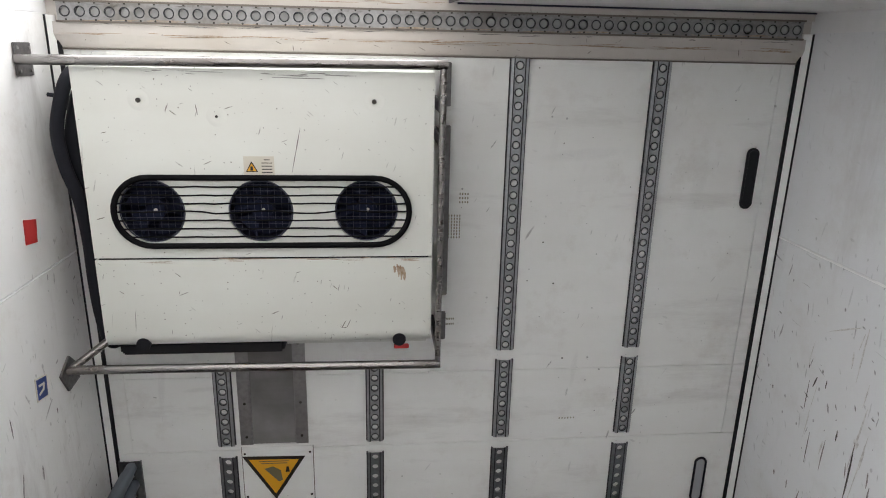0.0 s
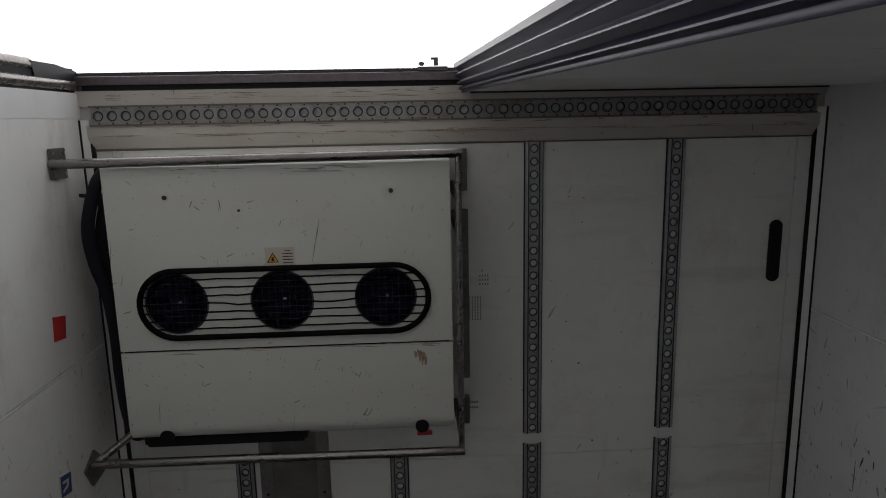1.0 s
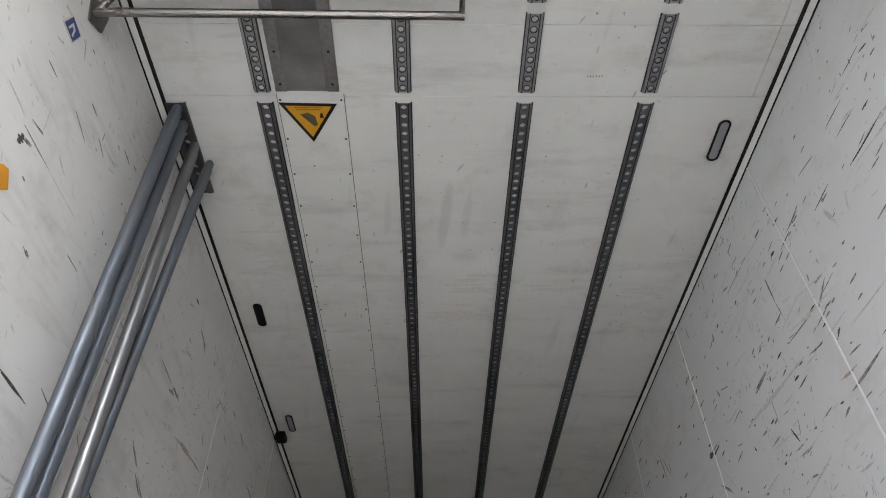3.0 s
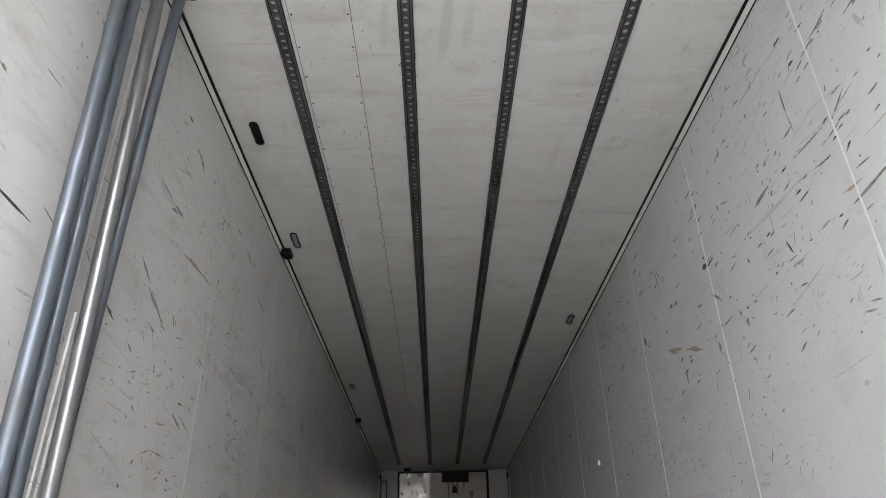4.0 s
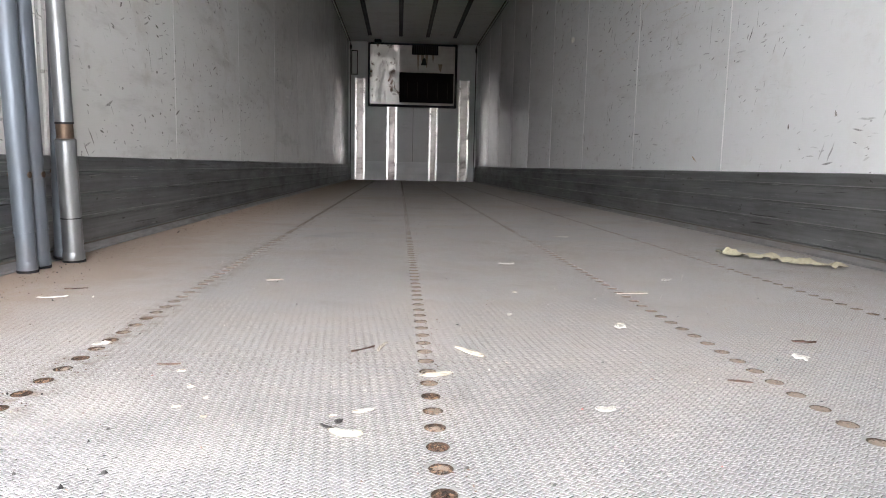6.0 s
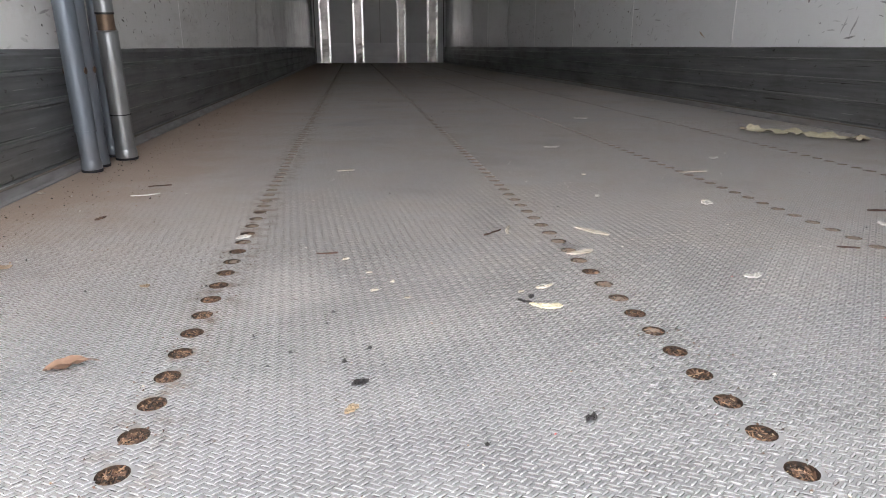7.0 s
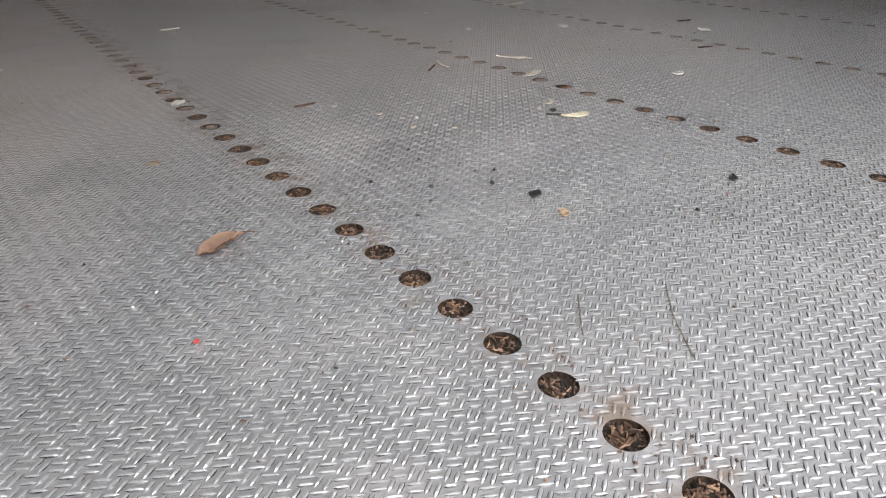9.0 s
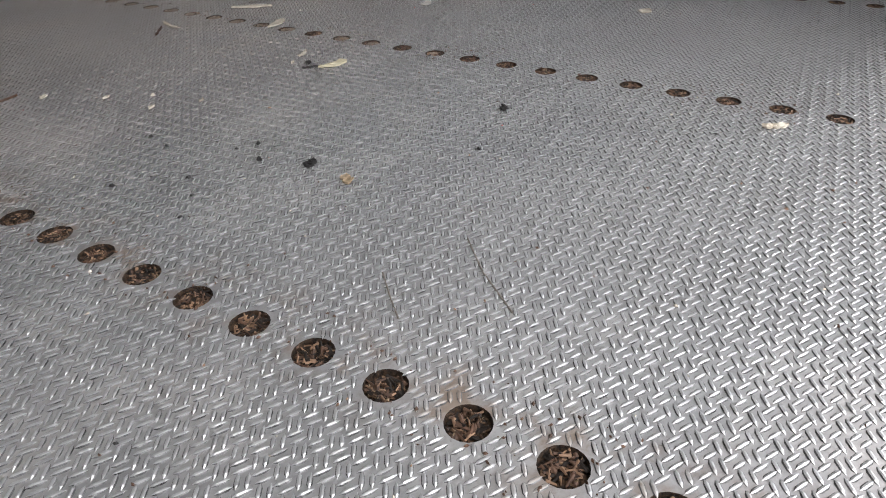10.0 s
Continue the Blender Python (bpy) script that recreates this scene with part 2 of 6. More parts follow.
PRINT_BLACK = shader("black_print", (0.015, 0.012, 0.01), 0.5)
PRINT_GREY = shader("grey_print", (0.16, 0.14, 0.08), 0.5)
ORANGE = shader("orange_print", (0.75, 0.33, 0.02), 0.45)
SCREW = shader("dark_screw", (0.06, 0.055, 0.05), 0.45, 0.8)
def leaf_mat(name, base, vein):
    m = shader(name, base, 0.65)
    g = Graph(m)
    n = g.noise(90.0, detail=4.0)
    g.color(g.mix(g.ramp(n, 0.35, 0.7), base, vein))
    g.normal(g.bump(n, 0.4, 0.0008))
    return m


CHIP_WHITE = leaf_mat("white_chip", (0.74, 0.73, 0.7), (0.55, 0.53, 0.48))
CHIP_TAN = leaf_mat("wood_chip", (0.4, 0.31, 0.21), (0.24, 0.17, 0.1))
CHIP_STRAW = leaf_mat("straw", (0.64, 0.6, 0.52), (0.42, 0.36, 0.28))
CHIP_BLACK = shader("black_crumb", (0.012, 0.011, 0.011), 0.6)
CHIP_RED = shader("red_crumb", (0.42, 0.06, 0.05), 0.6)
CHIP_BROWN = leaf_mat("brown_crumb", (0.12, 0.062, 0.036), (0.045, 0.024, 0.015))
CREAM = leaf_mat("cream_strip", (0.76, 0.71, 0.53), (0.6, 0.54, 0.37))
HUSK = leaf_mat("husk", (0.33, 0.205, 0.125), (0.12, 0.068, 0.04))
SILT = leaf_mat("settled_dust", (0.34, 0.28, 0.225), (0.25, 0.195, 0.15))
CHIP_DARK = shader("dark_plant_bits", (0.014, 0.009, 0.006), 0.85)
LEAF_BROWN = leaf_mat("dry_brown_leaf", (0.27, 0.165, 0.11), (0.17, 0.1, 0.066))
LEAF_YELLOW = leaf_mat("dry_yellow_leaf", (0.42, 0.29, 0.13), (0.27, 0.17, 0.08))
LEAF_GREY = leaf_mat("dry_grey_leaf", (0.33, 0.285, 0.235), (0.19, 0.145, 0.105))


def floor_material(name, relief):
    """Aluminium tread plate, dulled and brown with dust in patches."""
    m = shader(name, (0.5, 0.5, 0.51), 0.42, 0.75)
    g = Graph(m)
    big = g.noise(1.1, detail=5.0, rough=0.6)
    mid = g.noise(7.0, detail=5.0, rough=0.6)
    fine = g.noise(260.0, detail=2.0)
    alu = g.mix(g.ramp(mid, 0.3, 0.7), (0.475, 0.487, 0.51), (0.6, 0.615, 0.64))
    stain = g.ramp(g.noise(3.2, detail=5.0), 0.56, 0.7)
    smear = g.ramp(g.noise(1.0, g.turned((0, 0, 24), (3, 26, 1)), detail=5.0, rough=0.65), 0.5, 0.7)
    alu = g.mix(g.math("MULTIPLY", stain, 0.45), alu, (0.2, 0.22, 0.26))
    alu = g.mix(g.math("MULTIPLY", smear, 0.22), alu, (0.22, 0.21, 0.2))
    sep = g.t.nodes.new("ShaderNodeSeparateXYZ")
    g.link(g.pos, sep.inputs[0])
    side = g.ramp(sep.outputs["X"], -0.65, -1.12)
    dust = g.math("ADD", g.ramp(big, 0.5, 0.75, 0.0, 0.35), g.math("MULTIPLY", g.ramp(mid, 0.42, 0.7, 0.0, 0.3), 1.0))
    dust = g.math("ADD", dust, g.math("MULTIPLY", g.math("MULTIPLY", side, g.ramp(sep.outputs["Y"], 0.9, 1.6, 0.15, 1.0)), 0.55))
    inner = g.math("ADD", g.ramp(sep.outputs["Y"], 0.75, 1.7, 0.0, 0.45), g.ramp(sep.outputs["Y"], 1.7, 5.0, 0.0, 0.55))
    dust = g.math("ADD", dust, g.math("MULTIPLY", inner, 0.48))
    row = g.ramp(g.math("ABSOLUTE", g.math("ADD", sep.outputs["X"], 0.69), 0.0), 0.045, 0.012)
    halo = g.math("MULTIPLY", g.math("MULTIPLY", row, g.ramp(g.noise(34.0, detail=5.0, rough=0.6), 0.48, 0.64)), 0.75)
    dust = g.math("MINIMUM", g.math("MAXIMUM", dust, 0.14), 0.85)
    pit = g.ramp(g.noise(420.0, detail=3.0, rough=0.7), 0.5, 0.72, 0.0, 0.4)
    alu = g.mix(pit, alu, (0.24, 0.235, 0.23))
    fleck = g.ramp(g.noise(150.0, detail=3.0, rough=0.6), 0.68, 0.74, 0.0, 0.7)
    if not relief:
        dust = g.math("MULTIPLY", dust, g.ramp(g.math("ADD", sep.outputs["Y"], g.ramp(big, 0.35, 0.65, -0.25, 0.25)), 0.9, 1.4, 0.1, 1.0))
        fleck = g.math("MULTIPLY", fleck, 0.5)
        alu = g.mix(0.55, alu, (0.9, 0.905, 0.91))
    silt = g.mix(side, (0.45, 0.382, 0.322), (0.36, 0.258, 0.18))
    col = g.mix(fleck, g.mix(dust, alu, silt), (0.09, 0.075, 0.06))
    col = g.mix(halo, col, (0.19, 0.125, 0.075))
    g.color(col)
    g.metal(g.ramp(g.math("MAXIMUM", dust, halo), 0.0, 1.0, 0.8, 0.1))
    g.rough(g.math("ADD", g.ramp(dust, 0.0, 1.0, 0.4 if relief else 0.36, 0.72), g.ramp(fine, 0.3, 0.7, -0.05, 0.08)))
    if relief:
        v = g.t.nodes.new("ShaderNodeTexVoronoi")
        v.inputs["Scale"].default_value = 1.0
        g.link(g.turned((0, 0, -47), (170, 90, 1)), v.inputs["Vector"])
        h = g.math("MULTIPLY", g.ramp(v.outputs["Distance"], 0.1, 0.5, 1.0, 0.0), g.ramp(sep.outputs["Y"], 2.8, 3.0))
        g.normal(g.bump(fine, 0.08, 0.0005, g.bump(h, 0.5, 0.0009)))
    else:
        g.normal(g.bump(fine, 0.12, 0.0004))
    return m


FLOOR_ALU = floor_material("tread_plate_aluminium", True)
FLOOR_NEAR = floor_material("tread_plate_near", False)


def bar_slopes():
    """Steep sides of the bars: patchy black to grey near the door, brown dust further in."""
    m = shader("tread_bar_slopes", (0.2, 0.197, 0.195), 0.5, 0.55)
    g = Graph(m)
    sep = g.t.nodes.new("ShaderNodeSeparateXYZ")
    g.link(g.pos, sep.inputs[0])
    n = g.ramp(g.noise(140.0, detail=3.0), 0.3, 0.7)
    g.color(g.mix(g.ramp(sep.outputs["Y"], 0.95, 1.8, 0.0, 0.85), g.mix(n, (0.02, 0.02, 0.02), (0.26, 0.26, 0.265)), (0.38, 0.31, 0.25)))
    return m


BAR_SLOPE = bar_slopes()


def kick_material():
    m = shader("kick_plate_aluminium", (0.24, 0.25, 0.25), 0.42, 0.8)
    g = Graph(m)
    streak = g.noise(1.0, g.mapped((1, 1.6, 60)), detail=5.0, rough=0.6)
    big = g.noise(3.0, g.mapped((1, 0.8, 2.5)), detail=6.0, rough=0.65)
    col = g.mix(g.ramp(streak, 0.35, 0.7), (0.215, 0.225, 0.228), (0.31, 0.322, 0.325))
    scr = g.ramp(g.noise(1.0, g.mapped((1, 2.5, 130)), detail=3.0), 0.66, 0.72)
    col = g.mix(g.math("MULTIPLY", scr, 0.75), col, (0.05, 0.047, 0.045))
    lite = g.ramp(g.noise(1.0, g.mapped((1, 6, 240), loc=(3, 7, 1)), detail=2.0), 0.69, 0.73)
    col = g.mix(g.math("MULTIPLY", lite, 0.7), col, (0.6, 0.61, 0.6))
    col = g.mix(g.ramp(big, 0.45, 0.7, 0.0, 0.5), col, (0.13, 0.115, 0.1))
    nick = g.ramp(g.noise(26.0, g.mapped((1, 1, 2.2)), detail=4.0), 0.68, 0.73, 0.0, 0.7)
    g.color(g.mix(nick, col, (0.06, 0.05, 0.045)))
    g.rough(g.ramp(big, 0.3, 0.7, 0.4, 0.6))
    g.normal(g.bump(streak, 0.1, 0.001))
    return m


KICK = kick_material()
COVE_ALU = metal_mat("dusty_cove_aluminium", (0.34, 0.335, 0.335), 0.5, (0.24, 0.185, 0.14), 0.6, (1, 0.2, 1), 0.6)
RIB_ALU = metal_mat("rib_highlight_aluminium", (0.42, 0.43, 0.43), 0.4, (0.1, 0.1, 0.1), 0.8, (1, 0.3, 1))


def litter_material():
    m = shader("hole_litter", (0.12, 0.08, 0.05), 0.9)
    g = Graph(m)
    n = g.noise(320.0, detail=4.0, rough=0.7)
    sep = g.t.nodes.new("ShaderNodeSeparateXYZ")
    g.link(g.pos, sep.inputs[0])
    settled = g.math("MULTIPLY", g.ramp(sep.outputs["Y"], 1.1, 2.0), 0.8)
    g.color(g.mix(settled, g.mix(g.ramp(n, 0.4, 0.68), (0.012, 0.008, 0.005), (0.1, 0.055, 0.03)), (0.2, 0.155, 0.115)))
    g.normal(g.bump(n, 0.8, 0.003))
    return m


LITTER_AND_SHADE = litter_material()


def sheet_material():
    m = shader("grimy_foil", (0.9, 0.87, 0.84), 0.33, 0.8)
    g = Graph(m)
    n = g.noise(6.0, g.mapped((1, 1, 0.6)), detail=4.0, distort=1.2)
    g.color(g.mix(g.ramp(n, 0.56, 0.66), (0.92, 0.89, 0.86), (0.16, 0.1, 0.075)))
    return m


FILM = sheet_material()
GRIMY_CASE = panel_white("grimy_casing", (0.92, 0.88, 0.84), (0.3, 0.2, 0.16), (), 0, 0.32, "y", 0.3)
BULK_GREY = panel_white("bulkhead_lining", (0.72, 0.72, 0.725), (0.55, 0.55, 0.54), FAINT_MARKS, 0, 0.3, "y", 0.3)
BULK_BAND = panel_white("bulkhead_band", (0.92, 0.92, 0.93), (0.55, 0.55, 0.57), FAINT_MARKS, 0, 0.35, "y", 0.4)


def bounce_ground_material():
    m = shader("unseen_bounce_ground", (0.24, 0.235, 0.225), 0.9)
    g = Graph(m)
    n = g.noise(40.0, detail=5.0)
    g.color(g.mix(g.noise(0.4, detail=4.0), g.mix(n, (0.2, 0.195, 0.185), (0.27, 0.265, 0.25)), (0.24, 0.235, 0.225)))
    g.normal(g.bump(n, 0.5, 0.01))
    return m


BOUNCE_GROUND = bounce_ground_material()


# ---------------------------------------------------------------- mesh tools
class Shape:
    """Collects vertices and faces of one mesh."""

    def __init__(self):
        self.v, self.f = [], []

    def add(self, verts, faces):
        k = len(self.v)
        self.v.extend([tuple(p) for p in verts])
        self.f.extend([tuple(i + k for i in f) for f in faces])
        return self

    def box(self, x0, x1, y0, y1, z0, z1, bevel=0.0):
        bm = bmesh.new()
        bmesh.ops.create_cube(bm, size=1.0)
        for p in bm.verts:
            p.co = ((x0 + x1) / 2 + p.co.x * (x1 - x0), (y0 + y1) / 2 + p.co.y * (y1 - y0), (z0 + z1) / 2 + p.co.z * (z1 - z0))
        if bevel:
            bmesh.ops.bevel(bm, geom=bm.edges[:], offset=bevel, segments=2, affect="EDGES")
        return self.take(bm)

    def take(self, bm, m=None):
        bm.verts.index_update()
        self.add([(m @ p.co) if m else p.co[:] for p in bm.verts], [[p.index for p in f.verts] for f in bm.faces])
        bm.free()
        return self

    def prism(self, profile, axis, a, b):
        """A closed profile drawn along an axis from a to b."""
        put = {"x": lambda p, s: (s, p[0], p[1]), "y": lambda p, s: (p[0], s, p[1]), "z": lambda p, s: (p[0], p[1], s)}[axis]
        n = len(profile)
        verts = [put(p, a) for p in profile] + [put(p, b) for p in profile]
        faces = [(i, (i + 1) % n, n + (i + 1) % n, n + i) for i in range(n)]
        faces += [tuple(range(n - 1, -1, -1)), tuple(range(n, 2 * n))]
        return self.add(verts, faces)

    def tube(self, path, r, seg=12, closed=False, cap=True):
        pts = [Vector(p) for p in path]
        n = len(pts)
        rad = r if isinstance(r, (list, tuple)) else [r] * n
        verts, faces = [], []
        side = None
        for i, p in enumerate(pts):
            d = (pts[(i + 1) % n] - pts[i - 1]) if closed else (pts[min(i + 1, n - 1)] - pts[max(i - 1, 0)])
            d.normalize()
            if side is None:
                side = d.orthogonal().normalized()
            side = (side - d * side.dot(d)).normalized()
            up = d.cross(side)
            for k in range(seg):
                a = 2 * math.pi * k / seg
                verts.append(p + (side * math.cos(a) + up * math.sin(a)) * rad[i])
        for i in range(n if closed else n - 1):
            j = (i + 1) % n
            for k in range(seg):
                l = (k + 1) % seg
                faces.append((i * seg + k, i * seg + l, j * seg + l, j * seg + k))
        if cap and not closed:
            faces += [tuple(range(seg - 1, -1, -1)), tuple(range((n - 1) * seg, n * seg))]
        return self.add(verts, faces)

    def disc(self, c, r, axis="z", seg=24, thick=0.0):
        cx, cy, cz = c
        a = {"z": Vector((0, 0, 1)), "x": Vector((1, 0, 0)), "y": Vector((0, 1, 0))}[axis]
        t = max(thick, 0.0005)
        return self.tube([Vector(c) - a * t / 2, Vector(c) + a * t / 2], r, seg)

    def holed_cell(self, x0, x1, y0, y1, cx, cy, r, z, depth, seg=20):
        """A rectangle with a round hole whose wall runs from z to z + depth."""
        verts, faces = [], []
        for k in range(seg):
            a = 2 * math.pi * (k + 0.5) / seg
            c, s = math.cos(a), math.sin(a)
            fx = ((x1 - cx) / c if c > 0 else (x0 - cx) / c) if abs(c) > 1e-9 else 1e9
            fy = ((y1 - cy) / s if s > 0 else (y0 - cy) / s) if abs(s) > 1e-9 else 1e9
            f = min(fx, fy)
            verts += [(cx + c * r, cy + s * r, z), (cx + c * f, cy + s * f, z), (cx + c * r, cy + s * r, z + depth)]
        for k in range(seg):
            l = (k + 1) % seg
            faces += [(3 * k, 3 * k + 1, 3 * l + 1, 3 * l), (3 * k + 2, 3 * k, 3 * l, 3 * l + 2)]
        base = len(verts)
        for cxn, cyn in ((x0, y0), (x1, y0), (x1, y1), (x0, y1)):
            verts.append((cxn, cyn, z))
        for i, (cxn, cyn) in enumerate(((x0, y0), (x1, y0), (x1, y1), (x0, y1))):
            a = math.atan2(cyn - cy, cxn - cx) % (2 * math.pi)
            k = int(math.floor(a / (2 * math.pi) * seg - 0.5)) % seg
            faces.append((3 * k + 1, base + i, 3 * ((k + 1) % seg) + 1))
        return self.add(verts, faces)

    def mesh(self, name, fix=True, smooth=False):
        me = bpy.data.meshes.new(name)
        me.from_pydata(self.v, [], self.f)
        if fix:
            bm = bmesh.new()
            bm.from_mesh(me)
            bmesh.ops.recalc_face_normals(bm, faces=bm.faces[:])
            bm.to_mesh(me)
            bm.free()
        else:
            bm = bmesh.new()
            bm.from_mesh(me)
            bmesh.ops.remove_doubles(bm, verts=bm.verts[:], dist=1e-5)
            bm.to_mesh(me)
            bm.free()
        if smooth:
            me.shade_smooth()
            me.set_sharp_from_angle(angle=radians(40))
        me.update()
        return me


def part(name, shape, material, parent=None, label="", fix=True, smooth=False):
    me = shape.mesh(name, fix, smooth)
    me.materials.append(material)
    ob = new(name, me)
    if parent is not None:
        ob.parent = parent
    if label:
        tagged(ob, label)
    return ob


def holder(name, at, label, category, group="", kind=""):
    ob = new(name)
    ob.location = at
    ob.empty_display_size = 0.05
    return tagged(ob, label, category, group, kind)


def thing(name, shape, material, label, category, group="", kind="", smooth=False, fix=True):
    return tagged(part(name, shape, material, None, "", fix, smooth), label, category, group, kind)


def held(name, shape, material, owner, label="", smooth=False, fix=True):
    """A part given in world places under an owner that stands elsewhere."""
    ob = part(name, shape, material, owner, label, fix, smooth)
    ob.matrix_parent_inverse = Matrix.Translation(-owner.location)
    return ob


# ---------------------------------------------------------------- sizes
W, HT = 1.23, 2.60
Y0, Y1 = 0.20, 13.41
RAIL_X = (-0.804, -0.252, 0.234, 0.722)
ROW_X = (-0.698, -0.208, 0.262, 0.722)
PITCH = 0.0495

# ---------------------------------------------------------------- ground and closing shell
# unseen ground, its grey raised to bounce light onto the ceiling
thing("ground", Shape().box(-400, 400, -400, 400, -1.65, -1.25), BOUNCE_GROUND, "unseen grey ground outside the trailer that bounces light inside", "ground", kind="structure")
roof = Shape().box(-1.3, 1.3, 0.27, 13.5, 2.662, 2.74)
thing("roof", roof, WHITE_DOOR, "white outer roof skin of the trailer", "roof", kind="structure")

# ---------------------------------------------------------------- floor
floor = Shape()
edges = [-1.225]
for rx in ROW_X:
    edges += [rx - 0.03, rx + 0.03]
edges.append(1.225)
FIRST = 0.873 - 8 * PITCH
COUNT = 258
for i in range(0, len(edges), 2):
    floor.add([(edges[i], Y0, 0), (edges[i + 1], Y0, 0), (edges[i + 1], Y1, 0), (edges[i], Y1, 0)], [(0, 1, 2, 3)])
starts = [FIRST, 0.961 - 10 * PITCH, 0.47, 0.455]
for rx, ys in zip(ROW_X, starts):
    a = ys - PITCH / 2
    floor.add([(rx - 0.03, Y0, 0), (rx + 0.03, Y0, 0), (rx + 0.03, a, 0), (rx - 0.03, a, 0)], [(0, 1, 2, 3)])
    for k in range(COUNT):
        cy = ys + k * PITCH
        floor.holed_cell(rx - 0.03, rx + 0.03, cy - PITCH / 2, cy + PITCH / 2, rx, cy, 0.0122, 0.0, -0.0055, 20 if k < 60 else 10)
    b = ys + (COUNT - 0.5) * PITCH
    floor.add([(rx - 0.03, b, 0), (rx + 0.03, b, 0), (rx + 0.03, Y1, 0), (rx - 0.03, Y1, 0)], [(0, 1, 2, 3)])
floor_ob = tagged(part("floor", floor, FLOOR_ALU, None, "", fix=False), "dusty grey aluminium tread plate floor with rows of lashing holes", "floor", kind="structure")
# hole walls take the dark litter colour so the holes look shaded inside
floor_ob.data.materials.append(LITTER_AND_SHADE)
flags = [1 if min(floor_ob.data.vertices[i].co.z for i in f.vertices) < -0.001 else 0 for f in floor_ob.data.polygons]
floor_ob.data.polygons.foreach_set("material_index", flags)
base = Shape().box(-1.25, 1.25, Y0, Y1, -0.12, -0.03)
part("subfloor", base, PLATE_STEEL, floor_ob)
for rx in ROW_X:
    part("hole_channel", Shape().box(rx - 0.025, rx + 0.025, 0.3, Y1 - 0.1, -0.03, -0.005), LITTER_AND_SHADE, floor_ob, "channel under the holes, filled with brown litter")

# raised bars of the tread, in crossed pairs
CELL = 0.0088


def tread(x0, x1, y0, y1):
    rng = np.random.default_rng(4)
    ct, st = math.cos(radians(50)), math.sin(radians(50))
    span = int(3.0 / CELL)
    gi, gj = np.meshgrid(np.arange(-span, span), np.arange(-span, span), indexing="ij")
    u, v = gi.ravel() * CELL, gj.ravel() * CELL
    odd = (gi.ravel() + gj.ravel()) % 2 == 1
    ox, oy = (x0 + x1) / 2, (y0 + y1) / 2
    px, py = ox + u * ct - v * st, oy + u * st + v * ct
    keep = (px > x0) & (px < x1) & (py > y0) & (py < y1)
    px, py, odd = px[keep], py[keep], odd[keep]
    a0, a1 = radians(35), radians(152)
    along = np.where(odd[:, None], np.array([[math.cos(a0), math.sin(a0)]]), np.array([[math.cos(a1), math.sin(a1)]]))
    across = np.stack([-along[:, 1], along[:, 0]], 1)
    c = np.stack([px, py], 1)
    c = np.concatenate([c + across * 0.0024, c - across * 0.0024])
    along, across = np.concatenate([along, along]), np.concatenate([across, across])
    ok = np.ones(len(c), bool)
    for rx, ys in zip(ROW_X, starts):
        near = np.abs(c[:, 0] - rx) < 0.019
        d = np.abs((c[:, 1] - ys + PITCH / 2) % PITCH - PITCH / 2)
        ok &= ~(near & (np.hypot(c[:, 0] - rx, d) < 0.0145) & (c[:, 1] > ys - 0.03))
    c, along, across = c[ok], along[ok], across[ok]
    n = len(c)
    h = 0.001 * rng.uniform(0.6, 1.2, n) * np.clip(1.0 - 1.1 * (c[:, 1] - 1.05), 0.12, 1.0)
    L, B = 0.005, 0.00138
    rim = ((-B, 0.0), (-B * 0.66, 0.7), (0.0, 1.0), (B * 0.66, 0.7), (B, 0.0))
    flat = [(-L, 0, 0), (L, 0, 0)] + [(a, b, t) for a in (-L * 0.45, L * 0.45) for b, t in rim]
    verts = np.zeros((n, 12, 3), np.float32)
    wear = rng.uniform(0.85, 1.1, n)[:, None]
    for k, (a, b, t) in enumerate(flat):
        verts[:, k, :2] = c + along * a * wear + across * b
        verts[:, k, 2] = h * t + 0.0001
    quads = np.array([(2 + k, 7 + k, 8 + k, 3 + k) for k in range(4)])
    tris = np.array([(0, 2 + k, 3 + k) for k in range(4)] + [(1, 8 + k, 7 + k) for k in range(4)])
    off = np.arange(n)[:, None, None] * 12
    qi, ti = (quads[None] + off).reshape(-1, 4), (tris[None] + off).reshape(-1, 3)
    me = bpy.data.meshes.new("tread_bars")
    me.vertices.add(n * 12)
    me.vertices.foreach_set("co", verts.ravel())
    loops = np.concatenate([qi.ravel(), ti.ravel()])
    me.loops.add(len(loops))
    me.loops.foreach_set("vertex_index", loops.astype(np.int32))
    me.polygons.add(len(qi) + len(ti))
    start = np.concatenate([np.arange(len(qi)) * 4, len(qi) * 4 + np.arange(len(ti)) * 3])
    me.polygons.foreach_set("loop_start", start.astype(np.int32))
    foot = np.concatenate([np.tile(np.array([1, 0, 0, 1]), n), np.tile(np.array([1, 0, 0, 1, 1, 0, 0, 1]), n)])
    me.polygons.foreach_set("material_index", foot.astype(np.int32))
    me.update(calc_edges=True)
    me.validate()
    me.shade_flat()
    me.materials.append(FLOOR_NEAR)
    me.materials.append(BAR_SLOPE)
    ob = new("tread_bars", me)
    ob.parent = floor_ob
    return tagged(ob, "raised bars of the tread plate", kind="stuff")


tread(-1.19, 1.18, 0.36, 3.0)

# two dark scratches in the plate
for pts in (((-0.618, 0.786), (-0.636, 0.767), (-0.651, 0.75)), ((-0.556, 0.759), (-0.586, 0.73), (-0.613, 0.695))):
    part("scratch", Shape().tube([(x, y, 0.0007) for x, y in pts], 0.0006, 6), SEAM_DARK, floor_ob, "thin dark scratch")

# ---------------------------------------------------------------- walls
SEAM = 1.175


